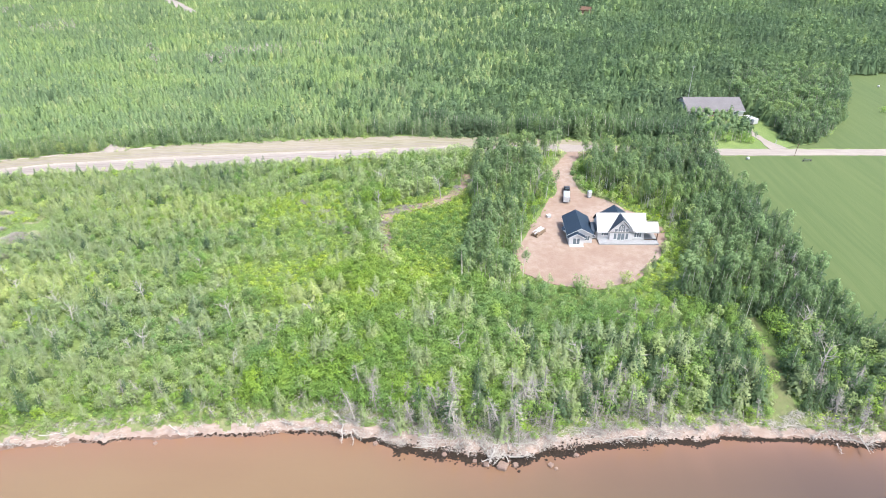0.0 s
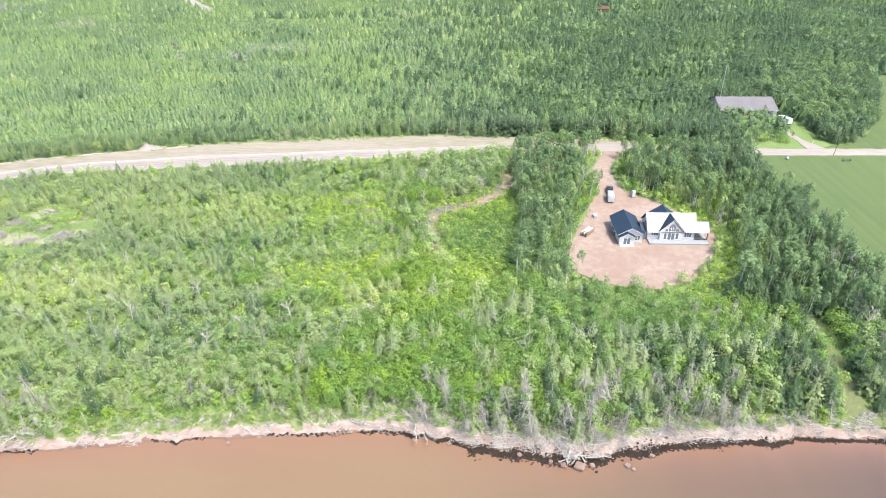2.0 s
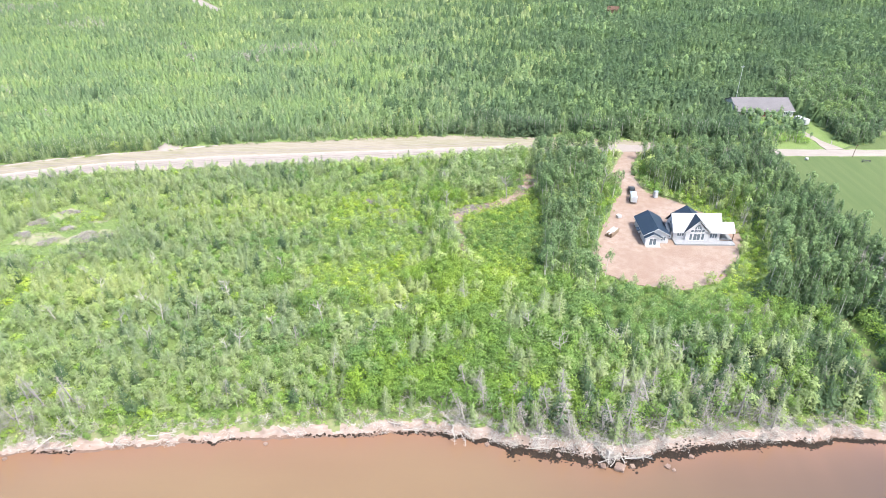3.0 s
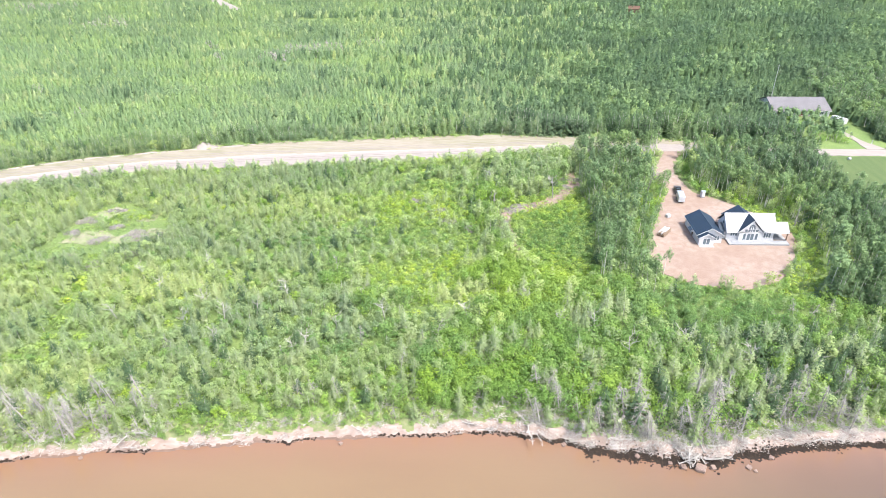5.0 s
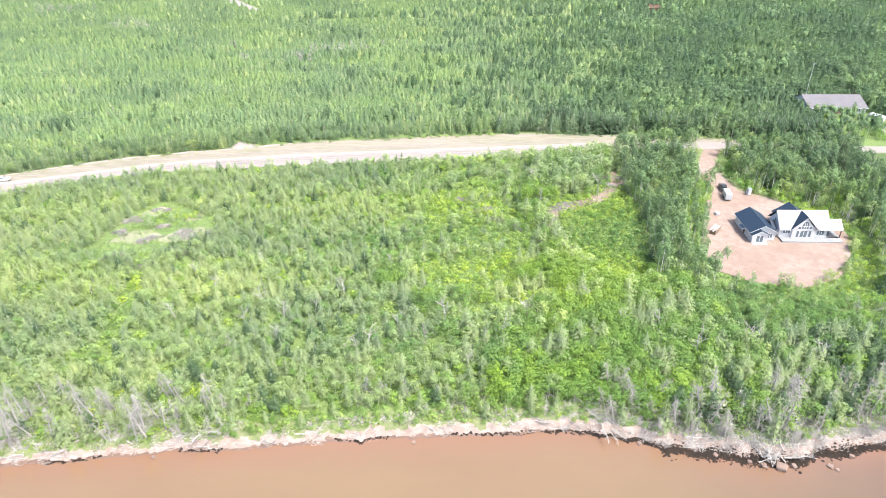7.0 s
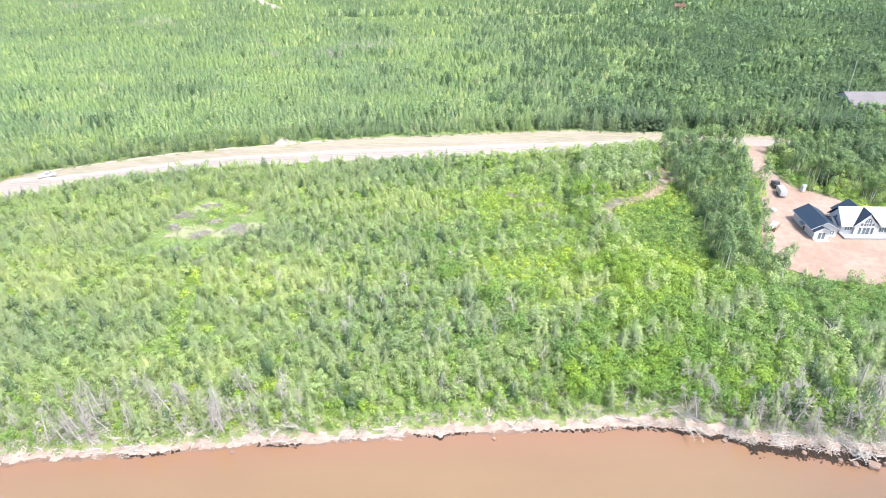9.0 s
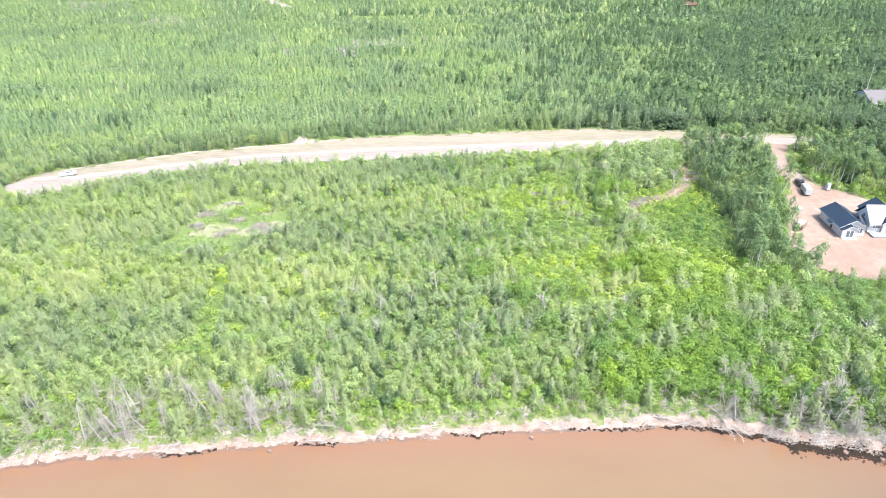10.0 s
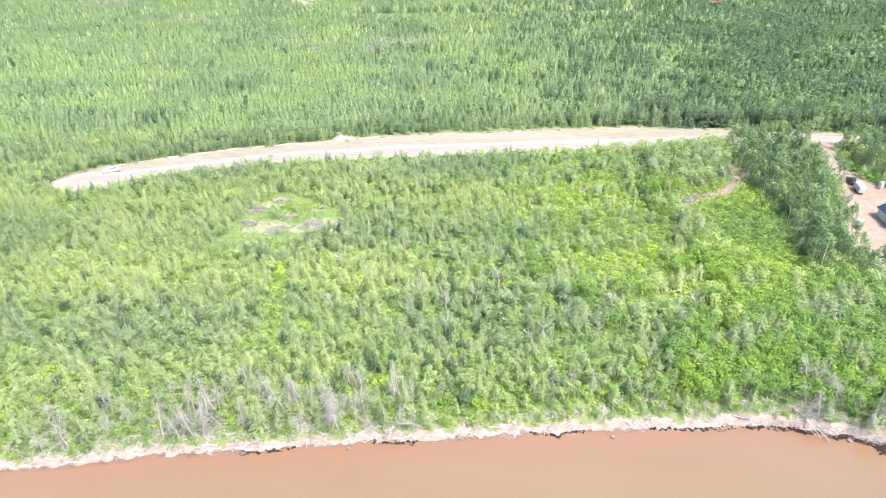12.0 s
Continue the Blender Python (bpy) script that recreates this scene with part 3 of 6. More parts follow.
def model(leaves, bark=None):
    """(triangles, slots, normals): slot 0 leaves, 1 bark."""
    tris, nrm = leaves
    slots = np.zeros(len(tris), int)
    if bark is not None and len(bark):
        tris = np.concatenate([tris, bark])
        slots = np.concatenate([slots, np.ones(len(bark), int)])
        nrm = np.concatenate([nrm, unit(np.cross(bark[:, 1] - bark[:, 0], bark[:, 2] - bark[:, 0]))])
    return tris, slots, nrm


def make(kind, fine):
    """One plant about one metre high, to be scaled."""
    if kind in ("spruce", "fir", "larch"):
        return model(spruce_boughs(rng, 1.0, 0.26, 9, 7, 0.06, 4), stem(0.9, 0.018, (0.0, 0.0), 3)) if fine else model(cone_sprays(rng, 42, 1.0, 0.27, 0.066))
    if kind == "aspen":
        return model(crown(rng, 400, 1.0, 0.155, 0.40, 0.0205, 24), stem(0.9, 0.0135, rng.uniform(-0.05, 0.05, 2))) if fine else model(dome_sprays(rng, 36, 1.0, 0.165, 0.30, 0.044), stem(0.5, 0.0115, (0.0, 0.0), 3))
    if kind == "birch":
        return model(crown(rng, 320, 1.0, 0.27, 0.10, 0.030, 22), stem(0.8, 0.013, rng.uniform(-0.05, 0.05, 2))) if fine else model(dome_sprays(rng, 36, 1.0, 0.28, 0.0, 0.056))
    if kind == "alder":
        return model(crown(rng, 430, 1.0, 0.50, 0.0, 0.038, 26), stem(0.6, 0.014, rng.uniform(-0.1, 0.1, 2), 3)) if fine else model(dome_sprays(rng, 26, 1.0, 0.50, -0.2, 0.08))
    return model(crown(rng, 80 if fine else 30, 1.0, 0.85, -0.3, 0.13 if fine else 0.16, 12))


KINDS = ("spruce", "fir", "larch", "aspen", "birch", "alder", "fern")
FINE = {k: [make(k, True) for _ in range(5)] for k in KINDS}
COARSE = {k: [make(k, False) for _ in range(6)] for k in KINDS}
DISTANT = {k: [model(cone_sprays(rng, 20, 1.0, 0.27, 0.094)) if k in ("spruce", "fir", "larch") else model(dome_sprays(rng, 16, 1.0, 0.165 if k == "aspen" else 0.30, 0.2, 0.07)) for _ in range(6)] for k in KINDS}
BUSHY = [model(crown(rng, 190, 1.0, 0.52, 0.0, 0.058, 16)) for _ in range(6)]
SLIM = [model(crown(rng, 150, 1.0, 0.29, 0.05, 0.043, 15)) for _ in range(6)]
YOUNG = [model(spruce_boughs(rng, 1.0, 0.27, 9, 6, 0.05, 3)) for _ in range(6)]
SHRUBBY = [model(crown(rng, 84, 1.0, 0.58, 0.0, 0.088, 12)) for _ in range(6)]

# ---- where plants grow ----
BRIGHT = [(-64, 138), (-65, 162), (-62, 188), (-46, 203), (-38, 200), (-40, 184), (-30, 162), (-33, 150), (-38, 134), (-50, 128)]
GLADE_RIM = [(-74, 120), (-78, 165), (-74, 196), (-46, 210), (-28, 206), (-28, 186), (-20, 160), (-24, 140), (-30, 122), (-50, 116)]
TALL = [(-36, 166), (-34, 190), (-28, 216), (2, 225), (1, 207), (-10, 194), (-26, 182), (-25, 160), (-20, 147), (-28, 142)]
FRONT = [(8, 116), (60, 116), (62, 128), (56, 134), (48, 130), (36, 127), (22, 128), (8, 132)]
LOW = [(-26, 181), (-10, 192), (1, 206), (1.5, 168), (-3, 138), (-10, 134), (-19, 146), (-25, 160)]
SCRAPE = [(-157, 146), (-156, 160), (-153, 173), (-149, 181), (-139, 178), (-126, 168), (-123, 160), (-131, 153), (-138, 148), (-147, 145)]
CUT_LANE = [(-140, 147), (-135.5, 147), (-134.5, 138), (-131, 125), (-129, 112), (-125, 100), (-128.5, 100), (-133, 112), (-135, 125), (-138.5, 138)]
STRIP_LEFT = [(2, 206), (1.5, 168), (-2, 138), (12, 132), (16, 137), (14, 151), (17, 163), (24, 178), (29, 194), (27.5, 206), (33, 222), (36, 232), (4, 227)]
STRIP_RIGHT = [(41, 208), (39, 196), (44, 192), (54, 180), (60, 168), (58, 156), (50, 144), (46, 136), (60, 124), (89, 118), (88, 137), (90, 154), (90, 170), (88, 186), (87, 203), (88, 216), (91, 225), (60, 227), (49, 229)]
FRINGE = [(10, 136), (14, 141), (22, 136), (33, 135), (43, 138), (48, 143), (54, 152), (58, 160), (58, 168), (52, 178), (49, 184), (51, 186), (56, 180), (62.5, 168), (62, 156), (58, 146), (54, 136), (48, 130), (36, 127), (22, 128)]
GROVE = [(128, 238.5), (136, 241), (149, 253), (166, 279), (180, 305), (196, 341), (140, 341), (122, 300), (129, 270), (126, 250)]
HOUSE2 = [(94, 271), (122, 271), (123, 291), (94, 291)]
HOUSE2_FRONT = [(114, 256), (125, 255), (125, 272), (114, 272)]
DRIVE_SIDE = [(114.5, 234), (126.5, 234), (125.5, 250), (127, 272), (114, 272), (114, 256)]
WIDE_CUT = [(x - 1.4, y - 0.6) for x, y in PATH_LEFT] + [(x + 1.2, y) for x, y in PATH_RIGHT]
RIM = [(12.5, 151), (16, 163), (21.5, 176), (25, 187), (29.5, 194), (28, 203), (28.5, 212), (33.5, 222), (29, 222), (24, 212), (23, 203), (24, 194), (19, 187), (15.5, 176), (10, 163), (7.5, 151), (8, 142), (13, 142)]
RIM_RIGHT = [(49, 184), (44, 190), (39.5, 193), (38, 207), (41.5, 222), (45, 222), (41.5, 207), (43, 195.5), (47, 193), (53, 186), (60, 177), (63, 168), (58.5, 168), (53, 178)]
KEEP_OUT = [ROAD_NEAR + list(reversed(ROAD_FAR)), ROAD, VERGE, YARD, FIELD, FIELD_FAR, DRIVE, TRACK, CLEARING, HOUSE2, HOUSE2_FRONT, DRIVE_SIDE, WIDE_CUT, TRAIL]


def spread(x0, x1, y0, y1, step):
    xs, ys = np.arange(x0, x1, step), np.arange(y0, y1, step)
    X, Y = np.meshgrid(xs, ys)
    X = X + (np.arange(len(ys)) % 2)[:, None] * step / 2
    return (X + rng.uniform(-0.45, 0.45, X.shape) * step).ravel(), (Y + rng.uniform(-0.45, 0.45, X.shape) * step).ravel()


def patchy(x, y, s, seed):
    """A smooth value from 0 to 1, in patches about 1/s metres across."""
    v = np.zeros_like(x)
    r2 = np.random.default_rng(seed)
    for _ in range(7):
        a, f, ph = r2.uniform(0, 2 * np.pi), s * r2.uniform(0.5, 1.6), r2.uniform(0, 6.28)
        v += np.sin(2 * np.pi * f * (x * np.cos(a) + y * np.sin(a)) + ph)
    return np.clip(0.5 + v / 6.0, 0, 1)


plants = []   # kind, x, y, height, width factor


def near_woods():
    x, y = spread(-285, 108, 60, 232, 1.98)
    d = y - shore(x)
    keep = (d > 1.7 + sand(x)) & ((x < 89.5) | (y < 224))
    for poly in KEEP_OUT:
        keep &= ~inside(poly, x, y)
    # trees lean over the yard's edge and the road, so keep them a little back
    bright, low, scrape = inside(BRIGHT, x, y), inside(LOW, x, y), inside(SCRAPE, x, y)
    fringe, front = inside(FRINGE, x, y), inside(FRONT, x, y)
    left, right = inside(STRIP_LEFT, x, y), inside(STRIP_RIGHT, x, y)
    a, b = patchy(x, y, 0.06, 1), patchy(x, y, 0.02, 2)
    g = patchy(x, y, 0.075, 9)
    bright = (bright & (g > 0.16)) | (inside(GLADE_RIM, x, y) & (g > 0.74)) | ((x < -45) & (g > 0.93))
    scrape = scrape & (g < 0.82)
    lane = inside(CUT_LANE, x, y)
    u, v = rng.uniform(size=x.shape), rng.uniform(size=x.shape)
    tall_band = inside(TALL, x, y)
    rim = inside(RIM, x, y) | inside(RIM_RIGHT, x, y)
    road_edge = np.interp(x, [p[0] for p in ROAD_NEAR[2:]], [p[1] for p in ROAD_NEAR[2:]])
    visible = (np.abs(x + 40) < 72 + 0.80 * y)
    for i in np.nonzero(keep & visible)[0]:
        X, Y, D, U, V = x[i], y[i], d[i], u[i], v[i]
        if fringe[i]:
            if U < 0.55:
                plants.append(("fern", X, Y, 0.5 + 0.6 * V, 1.2))
            elif U < 0.80:
                plants.append(("alder", X, Y, 1.2 + 1.6 * V, 1.0))
            elif U < 0.82:
                plants.append(("birch", X, Y, 3 + 2.0 * V, 1.0))
        elif lane[i]:
            plants.append(("fern" if U < 0.6 else "alder", X, Y, 0.7 + 1.0 * V, 1.4))
        elif bright[i]:
            if U < 0.66:
                plants.append(("fern", X, Y, 0.7 + 0.9 * V, 1.3))
            elif U < 0.90:
                plants.append(("alder", X, Y, 1.0 + 1.8 * V, 1.0))
            elif U < 0.93:
                plants.append(("birch", X, Y, 2.0 + 2.0 * V, 1.1))
            elif U < 0.97:
                plants.append(("spruce", X, Y, 2.5 + 2.5 * V, 1.0))
        elif low[i]:
            plants.append(("alder", X, Y, 1.4 + 1.0 * V, 1.2) if U < 0.5 else ("fern", X, Y, 1.0 + 0.7 * V, 1.1))
        elif scrape[i]:
            if U < 0.12:
                plants.append(("birch" if U < 0.08 else "spruce", X, Y, 0.8 + 1.4 * V, 1.2))
        elif tall_band[i]:
            if U < 0.22:
                plants.append(("fir" if V < 0.35 else "spruce", X, Y, 4.5 + 3.0 * V, 1.3))
            elif U < 0.70:
                plants.append(("alder", X, Y, 4.0 + 1.8 * V, 0.85))
            else:
                plants.append(("birch", X, Y, 4.5 + 2.5 * V, 1.3))
        elif Y > road_edge[i] - 5 and U < 0.16 and X < 0:
            plants.append(("fir", X, Y, 2.6 + 2.2 * V, 1.2))
        elif rim[i]:
            if U < 0.62:
                plants.append(("alder", X, Y, 1.2 + 2.4 * V, 1.0))
            elif U < 0.72:
                plants.append(("birch", X, Y, 3.0 + 2.5 * V, 1.0))
            elif U < 0.84:
                plants.append(("aspen", X, Y, 6.0 + 4.0 * V, 1.0))
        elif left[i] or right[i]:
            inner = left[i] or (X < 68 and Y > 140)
            # right-edge firs and aspens, their share raised to paint in cloud shade
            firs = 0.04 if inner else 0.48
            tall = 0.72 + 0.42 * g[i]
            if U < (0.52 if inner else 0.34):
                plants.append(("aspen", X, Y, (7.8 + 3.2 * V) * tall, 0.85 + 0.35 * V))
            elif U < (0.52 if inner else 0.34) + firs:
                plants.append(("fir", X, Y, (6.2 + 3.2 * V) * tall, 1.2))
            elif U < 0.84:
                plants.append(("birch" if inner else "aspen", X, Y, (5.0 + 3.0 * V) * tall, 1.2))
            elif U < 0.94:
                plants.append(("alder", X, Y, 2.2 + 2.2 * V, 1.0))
        elif D < 6:
            if U < 0.42 and D > 2.2:
                plants.append(("alder", X, Y, 1.0 + 1.4 * V, 1.2))
            elif U < 0.54 and D > 3:
                plants.append(("spruce", X, Y, 3.0 + 4.5 * V, 1.0))
        elif D < 17 and X > -12 and U < 0.15:
            # more firs eastward, their dark green painting in cloud shade
            plants.append(("spruce" if V < 0.35 - 0.004 * X else "fir", X, Y, 4.4 + 3.6 * V, 1.3))
        elif front[i]:
            if U < 0.8:
                plants.append(("alder", X, Y, 1.8 + 2.2 * V, 1.1))
            elif U < 0.9:
                plants.append(("birch", X, Y, 3.0 + 2.0 * V, 1.1))
        elif X + 46 * (b[i] - 0.5) + 26 * (g[i] - 0.5) + 14 * (V - 0.5) > -45 and Y + 26 * (a[i] - 0.5) + 12 * (V - 0.5) < 140:
            # eastern plants swap to darker kinds to stand in for cloud shade
            if a[i] + 0.25 * (X > 25) > 0.86 + 0.5 * (U - 0.5) and U < 0.9:
                plants.append(("fir" if X > 0 and V < 0.45 + 0.006 * X else "spruce", X, Y, 4.2 + 4.0 * V, 1.3))
            elif X > 2 and Y < 118 and U < 0.62:
                plants.append((("aspen" if V < 0.35 else "fir") if X > 24 else ("birch" if V < 0.5 else "spruce"), X, Y, 3.6 + 2.6 * V, 1.4))
            elif U < 0.92:
                plants.append(("alder", X, Y, 3.2 + 2.0 * V, 1.15))
            else:
                plants.append(("birch", X, Y, 4.5 + 2.0 * V, 1.3))
        else:
            p = 0.12 + 0.40 * a[i] + 0.25 * np.clip((-70 - X) / 40, 0, 1)
            if U < 0.05:
                plants.append(("fir", X, Y, 2.8 + 1.8 * V, 1.4))
            elif U < p:
                plants.append(("spruce", X, Y, 2.4 + 2.0 * V, 1.55))
            elif U < p + 0.26:
                plants.append(("birch", X, Y, 2.4 + 2.0 * V, 1.55))
            else:
                plants.append(("alder" if V < 0.25 + 0.5 * a[i] * (X > -110) else "birch", X, Y, 2.0 + 1.2 * V, 1.5))


far, far_front = [], []


def far_woods():
    for x0, x1, y0, y1, step in ((-330, 260, 184, 330, 2.6), (-480, 340, 330, 470, 3.2), (-600, 430, 470, 720, 4.6)):
        x, y = spread(x0, x1, y0, y1, step)
        edge = np.interp(x, [-400, -226, -222, -198, -160, -118, -74, -29, 30, 92, 420], [150, 188, 197, 210.3, 224.3, 235.2, 241.8, 246.8, 245.4, 235.4, 239])
        keep = (y > edge) | ((x < -228) & (y > 184))
        for poly in KEEP_OUT:
            keep &= ~inside(poly, x, y)
        keep &= np.abs(x + 40) < 70 + 0.80 * y
        a, b, c = patchy(x, y, 0.045, 3), patchy(x, y, 0.010, 4), patchy(x, y, 0.05, 12)
        band = patchy(0.40 * x + 0.25 * y, y - 0.30 * x, 0.021, 21)
        gap = patchy(x * 0.6, y * 1.5, 0.03, 13) > 0.80
        front2 = inside([(96, 238), (115, 238), (113, 250), (113, 271), (96, 271)], x, y)
        u, v = rng.uniform(size=x.shape), rng.uniform(size=x.shape)
        u = 0.45 * u + 0.55 * np.clip(1.6 * patchy(x * 1.6, y * 0.7, 0.07, 15) - 0.3, 0, 1)
        grove = inside(GROVE, x, y)
        ride = (np.abs(y - 509 - 0.03 * x) < 5) & (x > -185) & (x < 80)
        for i in np.nonzero(keep)[0]:
            X, Y, U, V = x[i], y[i], u[i], v[i]
            mine = far_front if grove[i] or (Y < edge[i] + 13 and X > -230) else far
            # share of darker kinds, rising eastward to paint cloud shade into the woods
            dark = np.clip((X + 95 + 70 * (a[i] - 0.5)) / 205, 0, 1)
            tall = (0.84 + 0.32 * c[i]) * (0.88 + 0.24 * V) * (0.66 if band[i] > 0.66 else 1.0)
            if -185 < X < 80 and -12 < Y - 509 - 0.03 * X < -5:
                continue
            if ride[i]:
                mine.append(("fir" if V < 0.7 else "spruce", X, Y, 4.8 + 1.8 * V, 1.5))
            elif front2[i]:
                mine.append(("alder" if V < 0.2 else "aspen", X, Y, 2.6 + 4.2 * V, 1.6))
            elif grove[i]:
                mine.append(("aspen" if V < 0.45 else "fir", X, Y, 5.5 + 3.5 * U, 1.7 if V < 0.45 else 1.2))
            # larch fills the far stands with its painted haze
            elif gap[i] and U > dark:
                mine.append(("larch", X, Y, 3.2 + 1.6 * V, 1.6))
            elif U < (0.62 + 0.45 * b[i]) * dark + 0.07 * (a[i] > 0.6):
                mine.append(("fir", X, Y, (6.3 + 2.6 * dark) * tall, 1.45))
            elif 0.62 < band[i] < 0.68 and V < 0.6:
                mine.append(("fir" if V < 0.12 else "spruce", X, Y, 6.0 * tall, 1.3))
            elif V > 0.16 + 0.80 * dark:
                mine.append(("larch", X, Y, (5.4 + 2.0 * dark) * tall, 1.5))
            elif U < 0.30 + 0.55 * a[i]:
                mine.append(("spruce", X, Y, (5.6 + 2.5 * dark) * tall, 1.5))
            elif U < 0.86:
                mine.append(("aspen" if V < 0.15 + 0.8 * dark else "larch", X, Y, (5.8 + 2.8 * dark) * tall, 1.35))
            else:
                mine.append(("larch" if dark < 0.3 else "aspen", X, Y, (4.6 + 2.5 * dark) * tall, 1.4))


YARD_CORE = [(x + 1.5 * (35 - x) / math.hypot(35 - x, 168 - y), y + 1.5 * (168 - y) / math.hypot(35 - x, 168 - y)) if y < 190 else (x, y) for x, y in YARD]


def undergrowth():
    """Low cover where the tall growth is open: the bright glade, the cut block, the bank top and the yard's edge."""
    x, y = spread(-285, 108, 60, 232, 1.15)
    d = y - shore(x)
    keep = np.abs(x + 40) < 72 + 0.80 * y
    for poly in [YARD_CORE if poly is YARD else poly for poly in KEEP_OUT if poly is not TRAIL]:
        keep &= ~inside(poly, x, y)
    glade, low, edge, bank = inside(BRIGHT, x, y), inside(LOW, x, y), inside(FRINGE, x, y), (d > 1.9 + sand(x)) & (d < 15)
    dry, worn = inside(SCRAPE, x, y), inside(TRAIL, x, y)
    edge |= inside(RIM, x, y) | inside(RIM_RIGHT, x, y) | inside(YARD, x, y)
    u, v = rng.uniform(size=x.shape), rng.uniform(size=x.shape)
    for i in np.nonzero(keep & (glade | low | edge | bank | dry | worn))[0]:
        if worn[i]:
            if u[i] < 0.8:
                plants.append(("birch" if v[i] < 0.5 else "fern", x[i], y[i], 0.3 + 0.9 * u[i], 1.5))
        elif low[i]:
            plants.append(("alder" if u[i] < 0.4 else "fern", x[i], y[i], 0.7 + 0.7 * v[i], 1.2))
        elif dry[i]:
            if u[i] < 0.72:
                plants.append(("birch" if v[i] < 0.6 else "fern", x[i], y[i], 0.2 + 0.6 * u[i], 1.7))
        elif u[i] < (0.74 if bank[i] else 0.3 if x[i] > 12 and y[i] > 134 and inside(YARD, x[i], y[i]) else 0.8):
            plants.append(("fern" if v[i] < (0.75 if glade[i] else 0.30) else "alder", x[i], y[i], 0.5 + 0.8 * u[i], 1.6 if bank[i] else 1.15))


young = []


def young_spruces():
    """Close-grown small spruces that fill the wood away from the glade."""
    x, y = spread(-240, -40, 72, 205, 2.1)
    keep = (np.abs(x + 40) < 72 + 0.80 * y) & (y - shore(x) > 7)
    for poly in KEEP_OUT + [SCRAPE, BRIGHT, CUT_LANE]:
        keep &= ~inside(poly, x, y)
    keep &= rng.uniform(size=x.shape) < 0.15 + 0.35 * np.clip((-60 - x) / 40, 0, 1) - 0.5 * (patchy(x, y, 0.075, 9) > 0.74)
    for i in np.nonzero(keep)[0]:
        young.append(("spruce", x[i], y[i], rng.uniform(1.8, 3.4), 1.45))


def verge_tufts():
    r = random.Random(17)
    for line, lo, hi in ((ROAD_FAR, -2.5, 0.8), (ROAD_NEAR[2:13], -1.2, 0.5)):
        for (x0, y0), (x1, y1) in zip(line, line[1:]):
            for _ in range(int(math.hypot(x1 - x0, y1 - y0) * 1.5)):
                f = r.random()
                plants.append((r.choice(("birch", "birch", "alder")), x0 + (x1 - x0) * f, y0 + (y1 - y0) * f + r.uniform(lo, hi), r.uniform(0.3, 1.0) ** 1.5, 1.8))


near_woods()
young_spruces()
verge_tufts()
undergrowth()
far_woods()
far_front += [("alder", 182.5, 277.8, 3.2, 1.2), ("alder", 184.0, 278.6, 2.4, 1.2)]

LABELS = dict(
    spruce=("spruce_tree", "young dark green spruce growing above the bank", "spruce", "spruces behind the shore"),
    fir=("fir_tree", "fir with drooping boughs, dark green partly for cloud shade", "fir", "firs behind the shore"),
    larch=("larch_tree", "young larch, its yellow-green dulled by painted haze", "larch", "larches behind the shore"),
    aspen=("aspen_tree", "slender grey-green aspen with a pale trunk", "aspen", "aspens behind the shore"),
    birch=("birch_tree", "young leafy birch with light green foliage", "birch", "birches behind the shore"),
    alder=("alder_shrub", "bushy bright green alder shrub", "shrub", "alders behind the shore"),
    fern=("fern_clump", "low yellow-green clump of ferns", "fern", "ferns behind the shore"),
)
SINGLE = 230


def single_trees():
    """The plants nearest the shore stand as things of their own, with trunk and crown. Returns the others."""
    rest = []
    for kind in KINDS:
        if not any(p[0] == kind for p in plants):
            continue
        mine = sorted((p for p in plants if p[0] == kind), key=lambda p: p[2] - float(shore(p[1])) + 0.06 * abs(p[1] + 40))
        rest += mine[SINGLE:]
        name, label, category, group = LABELS[kind]
        models = []
        for tris, slots, nrm in FINE[kind]:
            top = base(name, 0, 0, 0, label, category, group)
            from_triangles("fronds" if kind == "fern" else "crown", tris[slots == 0], slots[slots == 0], [M[kind]], top, nrm[slots == 0])
            if kind != "fern":
                from_triangles("trunk", tris[slots == 1], slots[slots == 1] * 0, [M["bark"]], top)
            models.append(top)
        places = []
        for _, x, y, h, w in mine[:SINGLE]:
            places.append(Matrix.Translation((x, y, float(height(x, y)) - 0.05)) @ pose(0, 0, 0, rng.uniform(-4, 4), rng.uniform(-4, 4), rng.uniform(0, 360))
                          @ Matrix.Diagonal((h * w, h * w, h, 1)))
        for j, m in enumerate(places[len(models):]):
            copy_thing(models[j % len(models)], m)
        for ob, m in zip(models, places):
            ob.matrix_basis = m
    return rest


